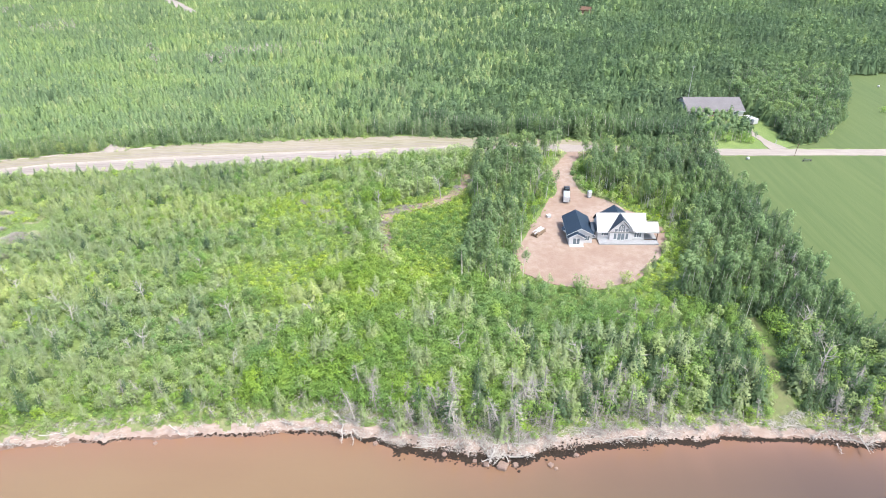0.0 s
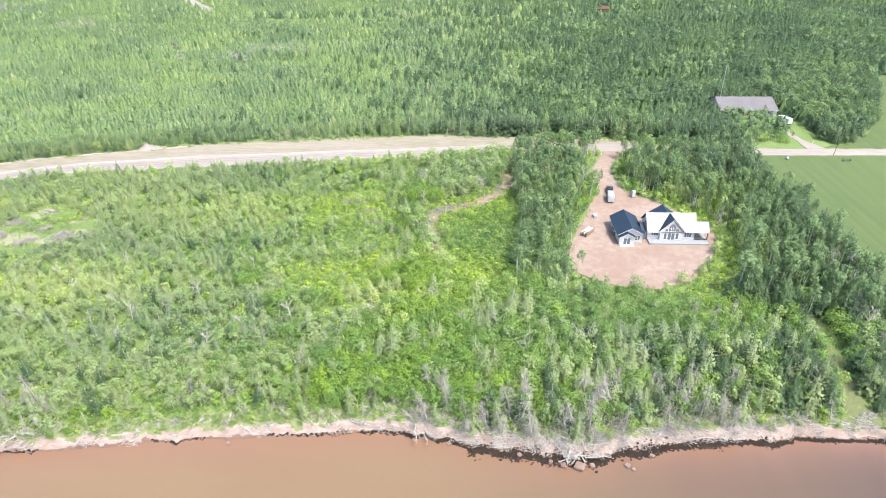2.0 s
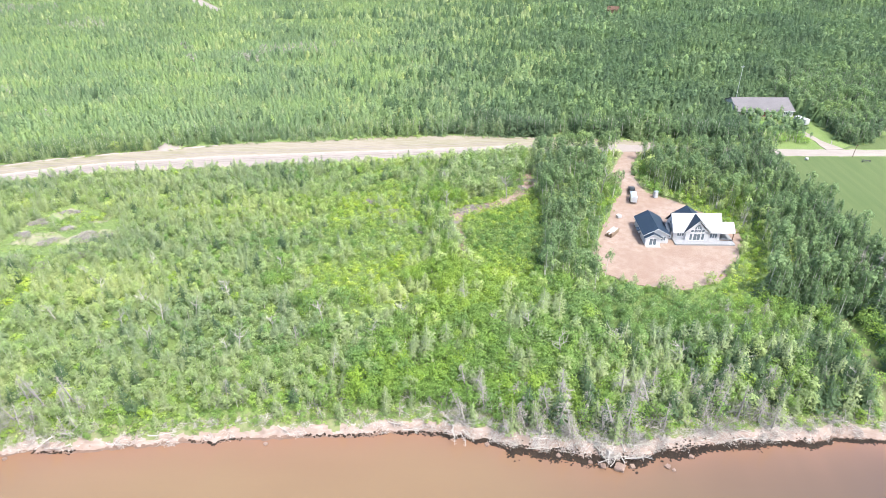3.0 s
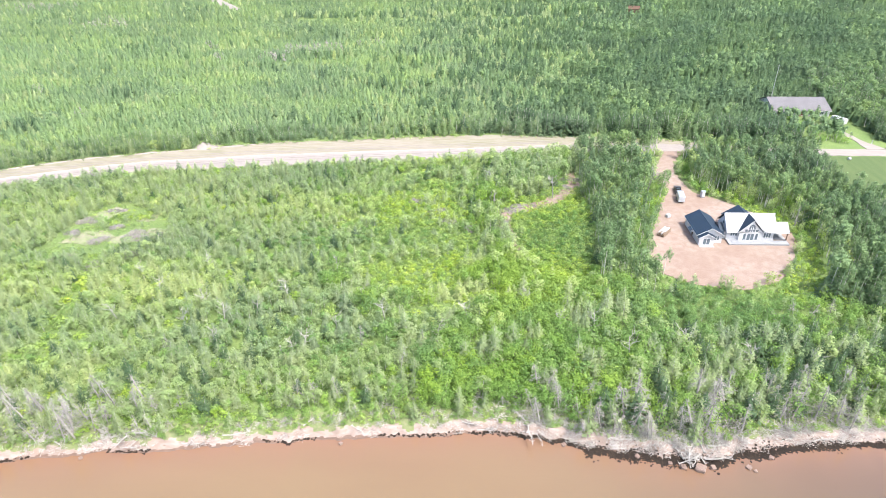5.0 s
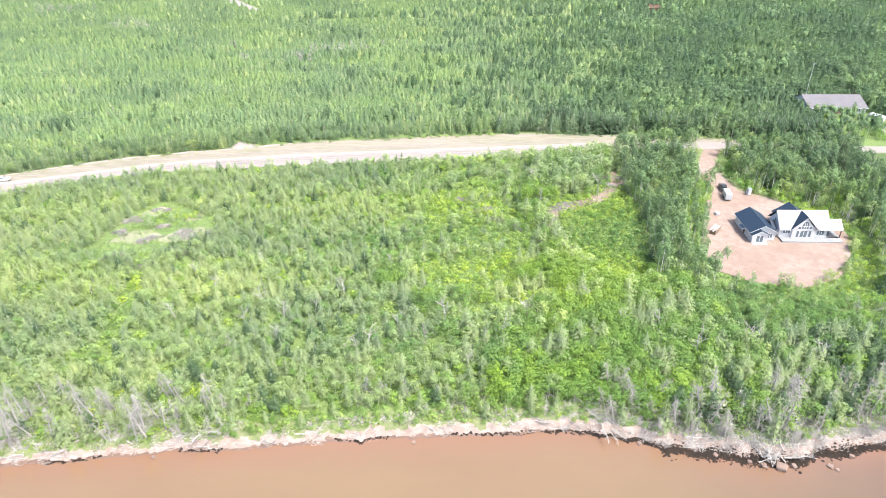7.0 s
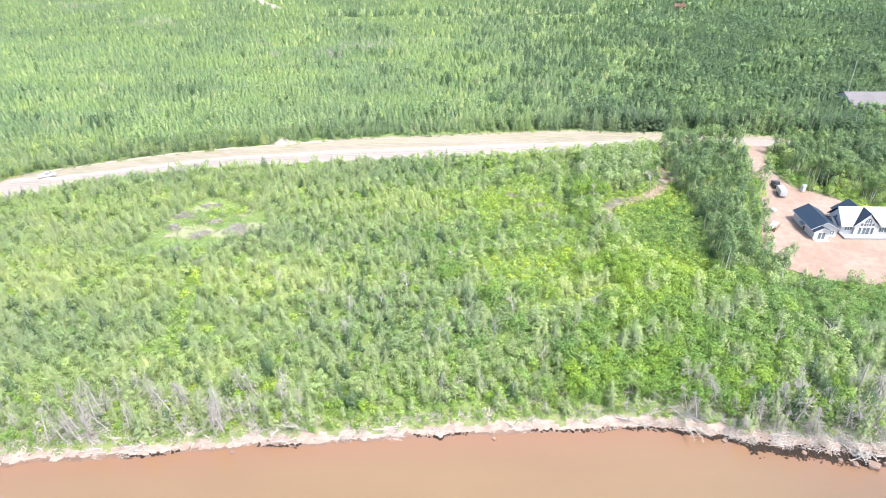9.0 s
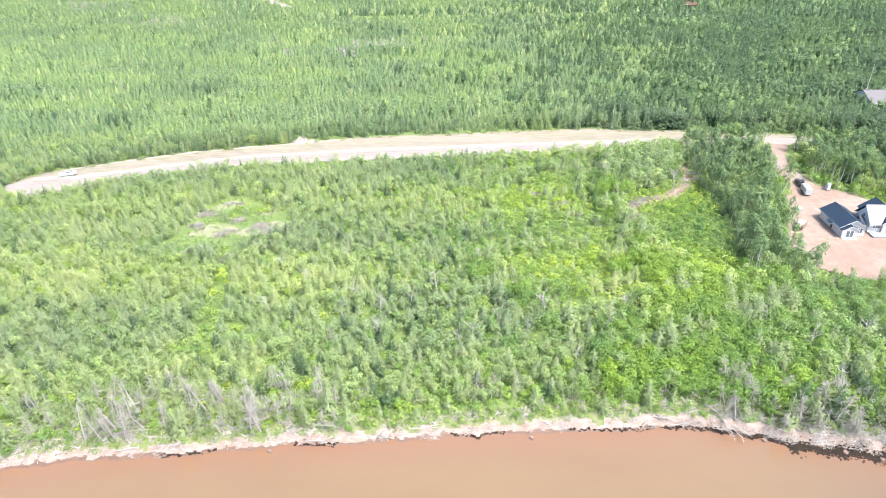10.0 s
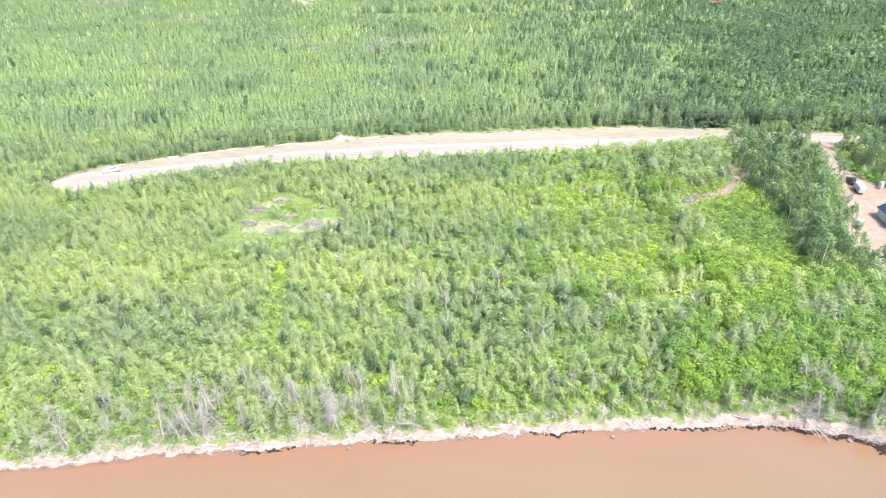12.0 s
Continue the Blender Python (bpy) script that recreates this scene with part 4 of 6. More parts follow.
def bulk(name, items, models, label, category):
    """Many plants of one kind in one mesh."""
    if not items:
        return
    kind = items[0][0]
    P = np.array([p[1:] for p in items], float)
    Z = height(P[:, 0], P[:, 1]) - 0.05
    which = rng.integers(0, len(models), len(P))
    ang = rng.uniform(0, 2 * np.pi, len(P))
    tilt = rng.normal(0, 0.05, (len(P), 2))
    own = np.clip(rng.normal(0, 0.45, len(P)) + 1.5 * (patchy(P[:, 0], 1.6 * P[:, 1], 0.012, 33) - 0.5), -1.4, 1.4)
    out, slot, normals, tints = [], [], [], []
    for k, (tris, slots, nrm) in enumerate(models):
        sel = which == k
        if not sel.any():
            continue
        h, w = P[sel, 2][:, None, None], (P[sel, 2] * P[sel, 3])[:, None, None]
        c, s = np.cos(ang[sel])[:, None, None], np.sin(ang[sel])[:, None, None]
        t = tris[None]
        zz = t[..., 2] * h
        x = (t[..., 0] * c - t[..., 1] * s) * w + tilt[sel, 0][:, None, None] * zz + P[sel, 0][:, None, None]
        y = (t[..., 0] * s + t[..., 1] * c) * w + tilt[sel, 1][:, None, None] * zz + P[sel, 1][:, None, None]
        out.append(np.stack([x, y, zz + Z[sel][:, None, None]], -1).reshape(-1, 3, 3))
        slot.append(np.tile(slots, sel.sum()))
        c, s = c[..., 0], s[..., 0]
        squat = np.clip(1 / P[sel, 3], 0.6, 1.2)[:, None]
        turned = np.stack([(nrm[:, 0] * c - nrm[:, 1] * s) * squat, (nrm[:, 0] * s + nrm[:, 1] * c) * squat, np.broadcast_to(nrm[:, 2], (sel.sum(), len(nrm)))], -1)
        normals.append(unit(turned).reshape(-1, 3))
        tints.append(np.repeat(own[sel], len(tris)))
    ob = from_triangles(name, np.concatenate(out), np.concatenate(slot), [M[kind], M["bark"]], None, np.concatenate(normals), np.concatenate(tints))
    tagged(ob, label, category, kind="stuff")


others = single_trees()
for kind in KINDS:
    middling = [p for p in others if p[0] == kind and kind in ("alder", "birch") and 1.5 <= p[3] < 3.3]
    bulk(kind + "_bushes", middling, BUSHY if kind == "alder" else SLIM, "bushy young " + kind + "s filling the thicket", kind + " bushes")
    small = [p for p in others if p[0] == kind and kind in ("alder", "birch") and p[3] < 1.5]
    bulk(kind + "_undergrowth", small, SHRUBBY, "low green " + kind + " undergrowth between the taller trees", "undergrowth")
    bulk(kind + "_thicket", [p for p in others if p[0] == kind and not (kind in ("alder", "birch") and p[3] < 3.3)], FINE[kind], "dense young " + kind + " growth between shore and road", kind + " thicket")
    bulk(kind + "_wood_edge", [p for p in far_front if p[0] == kind], FINE[kind], kind + " trees along the road side of the woods", kind + " woods")
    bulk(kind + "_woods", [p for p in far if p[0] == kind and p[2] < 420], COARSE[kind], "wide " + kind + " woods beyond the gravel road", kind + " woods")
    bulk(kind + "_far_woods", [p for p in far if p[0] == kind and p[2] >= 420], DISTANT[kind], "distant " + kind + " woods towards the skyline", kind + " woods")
bulk("young_spruces", young, YOUNG, "close-grown small spruces between the taller trees", "spruce thicket")


# ---- the white house with its garage ----
def wall_with_openings(x0, x1, z0, z1, y, thick, openings, gable=None):
    """A wall along x, its outside at y, with real openings (x0, x1, z0, z1). gable: (x, z) of a peak above it."""
    bm = bmesh.new()
    xs = sorted({x0, x1, *[o[0] for o in openings], *[o[1] for o in openings]})
    zs = sorted({z0, z1, *[o[2] for o in openings], *[o[3] for o in openings]})
    for a, b in zip(xs, xs[1:]):
        for c, d in zip(zs, zs[1:]):
            mx, mz = (a + b) / 2, (c + d) / 2
            if not any(o[0] < mx < o[1] and o[2] < mz < o[3] for o in openings):
                add_box(bm, a, b, y, y + thick, c, d)
    if gable:
        g = solid([(x0, y, z1), (x1, y, z1), (gable[0], y, gable[1])], (0, thick, 0))
        me = bpy.data.meshes.new("tmp")
        g.to_mesh(me)
        g.free()
        bm.from_mesh(me)
        bpy.data.meshes.remove(me)
    bmesh.ops.remove_doubles(bm, verts=bm.verts[:], dist=0.002)
    return bm


def window(parent, x0, x1, z0, z1, y, lights=1, name="window"):
    """A window set in a wall along x: frame bars, panes and a sill."""
    bm = bmesh.new()
    f = 0.09
    add_box(bm, x0 - f, x1 + f, y - 0.05, y + 0.03, z1, z1 + f)
    add_box(bm, x0 - f, x1 + f, y - 0.07, y + 0.03, z0 - f, z0)
    add_box(bm, x0 - f, x0, y - 0.05, y + 0.03, z0, z1)
    add_box(bm, x1, x1 + f, y - 0.05, y + 0.03, z0, z1)
    for k in range(1, lights):
        m = x0 + (x1 - x0) * k / lights
        add_box(bm, m - 0.05, m + 0.05, y - 0.04, y + 0.03, z0, z1)
    w = part(name, bm, M["trim"], parent)
    for k in range(lights):
        a, b = x0 + (x1 - x0) * k / lights, x0 + (x1 - x0) * (k + 1) / lights
        part("pane", box(a + 0.03, b - 0.03, y + 0.04, y + 0.06, z0, z1), M["glass"], w)
    return w


def roof_slab(parent, pts, mat, thick=0.16, seams=0, label=""):
    """A sloping roof plane through four points (eave a, eave b, ridge b, ridge a), with standing seams down it."""
    a, b, c, d = [Vector(p) for p in pts]
    nrm = (b - a).cross(d - a).normalized()
    if nrm.z < 0:
        nrm = -nrm
    slab = part("roof", solid(pts, nrm * thick), mat, parent, label)
    if seams:
        bm = bmesh.new()
        for k in range(seams + 1):
            f = k / seams
            p, q = a.lerp(b, f) + nrm * thick, d.lerp(c, f) + nrm * thick
            e = (b - a).normalized() * 0.025
            lo = [p - e, p + e, q + e, q - e]
            v0 = [bm.verts.new(v) for v in lo]
            v1 = [bm.verts.new(v + nrm * 0.05) for v in lo]
            bm.faces.new(v1)
            for i in range(4):
                bm.faces.new((v0[i], v0[(i + 1) % 4], v1[(i + 1) % 4], v1[i]))
        bmesh.ops.recalc_face_normals(bm, faces=bm.faces)
        part("seams", bm, mat, slab)
    return slab


def rake(parent, p, q, w=0.22, t=0.06):
    """A white board under a roof's sloping edge, from p to q, facing the front."""
    p, q = Vector(p), Vector(q)
    part("rake_board", solid([p, q, q - Vector((0, 0, w)), p - Vector((0, 0, w))], (0, t, 0)), M["trim"], parent)


def white_house():
    h = base("house", 0, 0, 0, "white-sided new house with a steep glare-pale metal roof and glazed gable", "house")
    g0, fl, top, thick = 4.0, 4.45, 7.0, 0.2
    x0, x1, y0, y1, ridge_y, ridge_z = 37.3, 50.5, 160.6, 167.8, 164.2, 10.75
    part("foundation", box(x0 + 0.05, x1 - 0.05, y0 + 0.05, y1 - 0.05, g0 - 0.3, fl), M["concrete"], h)
    # front wall: window trio, french doors with side lights under the gable, second trio
    op = [(38.4, 40.3, 5.55, 6.45), (41.6, 46.6, 4.5, 6.6), (47.7, 49.7, 5.0, 6.45)]
    part("front_wall", wall_with_openings(x0, x1, fl, top, y0, thick, op), M["siding"], h)
    part("back_wall", box(x0, x1, y1 - thick, y1, fl, top), M["siding"], h)
    for x in (x0, x1 - thick):
        ga = solid([(x, y0 + thick, fl), (x, y1 - thick, fl), (x, y1 - thick, top), (x, ridge_y, ridge_z - 0.2), (x, y0 + thick, top)], (thick, 0, 0))
        part("gable_wall", ga, M["siding"], h)
    part("floor_slab", box(x0 + thick, x1 - thick, y0 + thick, y1 - thick, fl - 0.05, fl + 0.02), M["brown"], h)
    window(h, 38.4, 40.3, 5.55, 6.45, y0, 3)
    window(h, 47.7, 49.7, 5.0, 6.45, y0, 3)
    # side window in the left gable
    wf = part("window", box(x0 - 0.05, x0 + 0.02, 163.5, 164.7, 7.6, 8.6), M["trim"], h)
    part("pane", box(x0 - 0.07, x0 - 0.04, 163.62, 164.58, 7.72, 8.48), M["glass"], wf)
    # main roof: glare painted into the pale front slope, the rear slope plain navy
    ey, ez, by = 160.0, 6.95, 168.4
    roof_slab(h, [(x0 - 0.3, ey, ez), (x1 + 0.5, ey, ez), (x1 + 0.5, ridge_y, ridge_z), (x0 - 0.3, ridge_y, ridge_z)], M["pale"], 0.15, 28, "standing-seam metal roof, pale with painted glare")
    roof_slab(h, [(x1 + 0.5, by, ez), (x0 - 0.3, by, ez), (x0 - 0.3, ridge_y, ridge_z), (x1 + 0.5, ridge_y, ridge_z)], M["navy"], 0.15, 0, "navy metal roof")
    part("ridge_cap", solid([(x0 - 0.3, ridge_y - 0.2, ridge_z + 0.08), (x0 - 0.3, ridge_y, ridge_z + 0.27), (x0 - 0.3, ridge_y + 0.2, ridge_z + 0.08)], (x1 - x0 + 1.0, 0, 0)), M["pale"], h)
    for a, b in ((x0 - 0.36, x0 - 0.3), (x1 + 0.5, x1 + 0.56)):
        part("barge_board", solid([(a, ey, ez + 0.1), (a, ridge_y, ridge_z + 0.1), (a, ridge_y, ridge_z - 0.2), (a, ey, ez - 0.2)], (b - a, 0, 0)), M["trim"], h)
    part("fascia", box(x0 - 0.3, x1 + 0.5, ey - 0.05, ey, ez - 0.2, ez + 0.08), M["trim"], h)
    # glazed front gable
    gx, gz, fy = 43.8, 10.7, 159.95
    win = [(gx - 1.9, gx - 1.1, 7.1, 7.95), (gx - 0.95, gx + 0.95, 7.05, 8.0), (gx + 1.1, gx + 1.9, 7.1, 7.95)]
    part("gable_wall", wall_with_openings(gx - 2.1, gx + 2.1, top - 0.02, 8.0, fy, thick, win), M["siding"], h)
    part("gable_wall", wall_with_openings(gx - 3.2, gx + 3.2, fl, 6.98, fy, thick, [(gx - 2.05, gx - 1.3, 4.6, 6.6), (gx - 0.95, gx + 0.95, 4.5, 6.6), (gx + 1.3, gx + 2.05, 4.6, 6.6)]), M["siding"], h)
    for sgn in (-1, 1):
        x = gx + sgn * 3.1
        part("bay_side", box(x - 0.1, x + 0.1, fy + 0.2, 160.6, fl, 6.98), M["siding"], h)
        part("gable_cheek", solid([(gx + sgn * 3.3, fy, 7.0), (gx + sgn * 2.1, fy, 7.0), (gx + sgn * 2.1, fy, 8.2)], (0, thick, 0)), M["siding"], h)
    window(h, gx - 2.05, gx - 1.3, 4.6, 6.6, fy, 1)
    window(h, gx - 0.95, gx + 0.95, 4.5, 6.6, fy, 2, "french_door")
    window(h, gx + 1.3, gx + 2.05, 4.6, 6.6, fy, 1)
    part("gable_head", solid([(gx - 2.1, fy, 8.0), (gx - 0.95, fy, 8.0), (gx - 0.78, fy, 8.75), (gx - 0.42, fy, 9.3), (gx, fy, 9.5), (gx + 0.42, fy, 9.3), (gx + 0.78, fy, 8.75), (gx + 0.95, fy, 8.0), (gx + 2.1, fy, 8.0), (gx, fy, gz - 0.3)], (0, thick, 0)), M["siding"], h)
    window(h, gx - 1.9, gx - 1.1, 7.1, 7.95, fy, 1)
    window(h, gx + 1.1, gx + 1.9, 7.1, 7.95, fy, 1)
    arch = part("arched_window", solid([(gx + a, fy + 0.06, b) for a, b in ((-0.95, 7.05), (0.95, 7.05), (0.95, 8.0), (0.78, 8.75), (0.42, 9.3), (0, 9.5), (-0.42, 9.3), (-0.78, 8.75), (-0.95, 8.0))], (0, 0.04, 0)), M["glass"], h, "tall arched gable glazing")
    bm = bmesh.new()
    for dx in (-0.32, 0.22):
        add_box(bm, gx + dx, gx + dx + 0.1, fy - 0.04, fy + 0.05, 7.05, 9.0)
    add_box(bm, gx - 0.9, gx + 0.9, fy - 0.04, fy + 0.05, 6.98, 7.07)
    add_box(bm, gx - 0.8, gx + 0.8, fy - 0.04, fy + 0.05, 7.95, 8.03)
    part("mullion", bm, M["trim"], arch)
    ex, e2 = 3.75, 6.95
    for sgn in (-1, 1):
        roof_slab(h, [(gx + sgn * ex, fy - 0.3, e2), (gx + sgn * ex, 164.2, e2), (gx, 164.2, gz + 0.1), (gx, fy - 0.3, gz + 0.1)], M["navy"], 0.14, 0, "navy gable roof")
        rake(h, (gx, fy - 0.36, gz + 0.22), (gx + sgn * ex, fy - 0.36, e2 + 0.1), 0.16)
    # rear wing behind the ridge
    for sgn in (-1, 1):
        roof_slab(h, [(43.6 + sgn * 4.4, 164.4, 7.0), (43.6 + sgn * 4.4, 171.4, 7.0), (43.6, 171.4, 9.9), (43.6, 164.4, 9.9)], M["navy"], 0.14, 0, "navy rear wing roof")
    part("rear_wing_wall", solid([(39.6, 171.0, fl), (47.6, 171.0, fl), (47.6, 171.0, 7.1), (43.6, 171.0, 9.7), (39.6, 171.0, 7.1)], (0, 0.2, 0)), M["siding"], h)
    for x in (39.6, 47.4):
        part("rear_wing_side", box(x, x + 0.2, 167.8, 171.0, fl, 7.1), M["siding"], h)
    # open porch at the right end
    px, pr, pz = 54.4, 162.6, 8.95
    roof_slab(h, [(x1 + 0.55, ey, 6.9), (px, ey, 6.9), (px, pr, pz), (x1 + 0.55, pr, pz)], M["pale"], 0.14, 8, "porch roof, pale with painted glare")
    roof_slab(h, [(px, 165.2, 6.9), (x1 + 0.55, 165.2, 6.9), (x1 + 0.55, pr, pz), (px, pr, pz)], M["navy"], 0.14, 0, "navy porch roof")
    part("porch_gable", solid([(px - 0.15, ey + 0.3, 6.9), (px - 0.15, 164.9, 6.9), (px - 0.15, pr, pz - 0.1)], (0.1, 0, 0)), M["siding"], h)
    part("porch_beam", box(x1, px - 0.05, ey + 0.2, ey + 0.4, 6.62, 6.9), M["trim"], h)
    part("porch_beam", box(x1, px - 0.05, 164.7, 164.9, 6.62, 6.9), M["trim"], h)
    for yy in (160.2, 164.7):
        part("porch_post", box(54.0, 54.22, yy, yy + 0.22, 4.5, 6.62, 0.02), M["brown"], h, "brown timber post")
    part("fascia", box(x1 + 0.55, px, ey - 0.05, ey, 6.7, 6.98), M["trim"], h)
    return h


def deck():
    d = base("deck", 0, 0, 0, "wide pale board deck along the house front", "deck")
    n = 20
    y0, y1 = 157.7, 159.93
    for k in range(n):
        a = y0 + (y1 - y0) * k / n
        part("deck_board", box(37.4, 54.0, a + 0.008, a + (y1 - y0) / n - 0.008, 4.44, 4.48), M["deckwood"], d)
    for x0, x1 in ((37.4, 40.9), (47.3, 50.5)):
        for k in range(4):
            a = 159.95 + 0.63 * k / 4
            part("deck_board", box(x0, x1, a + 0.008, a + 0.15, 4.44, 4.48), M["deckwood"], d)
    for k in range(28):
        a = 160.6 + 4.4 * k / 28
        part("deck_board", box(50.52, 54.2, a + 0.008, a + 4.4 / 28 - 0.008, 4.44, 4.48), M["deckwood"], d)
    part("skirt", box(37.45, 53.95, y0 + 0.03, y0 + 0.08, 4.0, 4.435), M["deckwood"], d)
    part("skirt", box(37.45, 37.5, y0 + 0.1, y1, 4.0, 4.435), M["deckwood"], d)
    part("skirt", box(54.1, 54.15, y0 + 0.1, 165.0, 4.0, 4.435), M["deckwood"], d)
    return d


def garage():
    g = base("garage", 0, 0, 0, "white-sided garage wing with a navy metal gable roof", "garage")
    x0, x1, y0, y1, fl, top, rx, rz = 28.7, 35.5, 158.7, 169.9, 4.2, 6.75, 32.1, 8.8
    part("foundation", box(x0 + 0.05, x1 - 0.05, y0 + 0.05, y1 - 0.05, 3.7, fl), M["concrete"], g)
    part("front_wall", wall_with_openings(x0, x1, fl, top, y0, 0.2, [(33.4, 34.7, 5.0, 6.3)], (rx, rz - 0.1)), M["siding"], g)
    part("back_wall", wall_with_openings(x0, x1, fl, top, y1 - 0.2, 0.2, [], (rx, rz - 0.1)), M["siding"], g)
    for x in (x0, x1 - 0.2):
        part("side_wall", box(x, x + 0.2, y0 + 0.2, y1 - 0.2, fl, top), M["siding"], g)
    window(g, 33.4, 34.7, 5.0, 6.3, y0, 2)
    for sgn in (-1, 1):
        ex = rx + sgn * 3.85
        roof_slab(g, [(ex, y0 - 0.4, 6.65), (ex, y1 + 0.4, 6.65), (rx, y1 + 0.4, rz), (rx, y0 - 0.4, rz)], M["navy"], 0.14, 0, "navy metal roof")
        rake(g, (rx, y0 - 0.46, rz + 0.12), (ex, y0 - 0.46, 6.77), 0.14)
        part("fascia", box(ex - 0.03, ex + 0.03, y0 - 0.4, y1 + 0.4, 6.5, 6.72), M["trim"], g)
    part("ridge_cap", solid([(rx - 0.2, y0 - 0.4, rz + 0.06), (rx, y0 - 0.4, rz + 0.2), (rx + 0.2, y0 - 0.4, rz + 0.06)], (0, y1 - y0 + 0.8, 0)), M["navy"], g)
    # front bay with its own small gable and patio door
    bx0, bx1, by, bz, bt = 28.75, 32.9, 157.4, 7.6, 6.4
    part("bay_wall", wall_with_openings(bx0, bx1, fl, bt, by, 0.2, [(29.9, 31.8, 4.3, 6.25)], (30.82, bz)), M["siding"], g)
    for x in (bx0, bx1 - 0.2):
        part("bay_side", box(x, x + 0.2, by + 0.2, y0, fl, bt), M["siding"], g)
    window(g, 29.9, 31.8, 4.3, 6.25, by, 2, "patio_door")
    for sgn in (-1, 1):
        ex = 30.82 + sgn * 2.45
        roof_slab(g, [(ex, by - 0.35, 6.38), (ex, y0 + 0.6, 6.38), (30.82, y0 + 0.6, bz + 0.12), (30.82, by - 0.35, bz + 0.12)], M["navy"], 0.12, 0, "navy bay roof")
        rake(g, (30.82, by - 0.4, bz + 0.2), (ex, by - 0.4, 6.48), 0.13)
    part("step_slab", box(28.9, 32.9, 156.2, 157.38, 4.0, 4.2, 0.02), M["concrete"], g, "pale concrete door slab")
    # side porch roof on the yard side, on two brackets, over a door
    roof_slab(g, [(27.5, 162.0, 6.2), (27.5, 164.2, 6.2), (28.75, 164.2, 6.6), (28.75, 162.0, 6.6)], M["navy"], 0.1, 0, "small navy canopy")
    sd = part("side_door", box(x0 - 0.04, x0 + 0.03, 162.6, 163.55, 4.25, 6.3), M["brown"], g, "brown side door")
    part("handle", box(x0 - 0.1, x0 - 0.04, 163.4, 163.45, 5.2, 5.32), M["steel"], sd)
    for yy in (162.05, 164.1):
        part("bracket", solid([(28.7, yy, 6.45), (27.6, yy, 6.1), (28.7, yy, 5.7)], (0, 0.08, 0)), M["trim"], g)
    # garage doors in the back
    part("overhead_door", box(29.6, 34.4, y1, y1 + 0.05, 4.2, 6.5), M["trim"], g)
    return g


def link():
    c = base("breezeway", 0, 0, 0, "low white link with a navy roof between house and garage", "breezeway")
    part("wall", wall_with_openings(35.6, 37.25, 4.2, 6.5, 161.4, 0.18, [(35.95, 36.9, 4.6, 6.2)]), M["siding"], c)
    window(c, 35.95, 36.9, 4.6, 6.2, 161.4, 1, "glazed_door")
    part("wall", box(35.6, 37.25, 166.0, 166.2, 4.2, 6.5), M["siding"], c)
    roof_slab(c, [(35.5, 160.9, 6.45), (36.75, 160.9, 6.45), (36.75, 163.8, 8.0), (35.5, 163.8, 8.0)], M["navy"], 0.12)
    roof_slab(c, [(36.75, 166.6, 6.45), (35.5, 166.6, 6.45), (35.5, 163.8, 8.0), (36.75, 163.8, 8.0)], M["navy"], 0.12)
    part("foundation", box(35.6, 37.25, 161.45, 166.15, 3.8, 4.2), M["concrete"], c)


white_house()
deck()
garage()
link()


# ---- things in the yard ----
def wheel(parent, x, y, z, r=0.36, w=0.24):
    bm = bmesh.new()
    bmesh.ops.create_cone(bm, cap_ends=True, segments=20, radius1=r, radius2=r, depth=w, matrix=pose(x, y, z, 0, 90, 0))
    bmesh.ops.bevel(bm, geom=[e for e in bm.edges if len(e.link_faces) == 2 and any(len(f.verts) > 4 for f in e.link_faces)], offset=0.04, segments=2, affect="EDGES")
    t = part("wheel", bm, M["rubber"], parent, "black rubber tyre")
    bm = bmesh.new()
    bmesh.ops.create_cone(bm, cap_ends=True, segments=16, radius1=r * 0.6, radius2=r * 0.6, depth=w + 0.02, matrix=pose(x, y, z, 0, 90, 0))
    part("rim", bm, M["steel"], t)


def profile_body(pts, half):
    """A vehicle body from its side outline (y, z), across 2*half metres, edges rounded."""
    bm = solid([(-half, y, z) for y, z in pts], (2 * half, 0, 0))
    bmesh.ops.bevel(bm, geom=list(bm.edges), offset=0.06, segments=2, affect="EDGES")
    return bm


def pickup(x, y, z, rz, paint, label):
    p = base("pickup_truck", x, y, z, label, "truck", rz=rz)
    part("body", profile_body([(-2.7, 0.45), (2.65, 0.45), (2.7, 0.85), (2.55, 1.08), (1.3, 1.15), (-0.55, 1.18), (-0.6, 0.95), (-2.6, 0.95), (-2.7, 0.95)], 0.97), paint, p)
    part("cab", profile_body([(-0.6, 1.12), (1.35, 1.12), (0.75, 1.78), (-0.45, 1.82)], 0.86), paint, p)
    part("windscreen", solid([(-0.7, 1.33, 1.2), (0.7, 1.33, 1.2), (0.66, 0.84, 1.72), (-0.66, 0.84, 1.72)], (0, 0.03, 0.03)), M["glass"], p)
    part("rear_window", box(-0.6, 0.6, -0.64, -0.58, 1.25, 1.68), M["glass"], p)
    for s in (-1, 1):
        part("side_window", box(s * 0.87 - 0.02, s * 0.87 + 0.02, -0.35, 0.75, 1.25, 1.68), M["glass"], p)
        part("bed_side", box(s * 0.97 - 0.06, s * 0.97 + 0.06, -2.65, -0.6, 0.9, 1.18, 0.03), paint, p)
        part("headlight", box(s * 0.75 - 0.18, s * 0.75 + 0.18, 2.62, 2.74, 0.78, 0.95, 0.02), M["trim"], p)
        for yy in (1.75, -1.65):
            wheel(p, s * 0.86, yy, 0.38)
    part("tailgate", box(-0.95, 0.95, -2.74, -2.64, 0.75, 1.18, 0.03), paint, p)
    return p


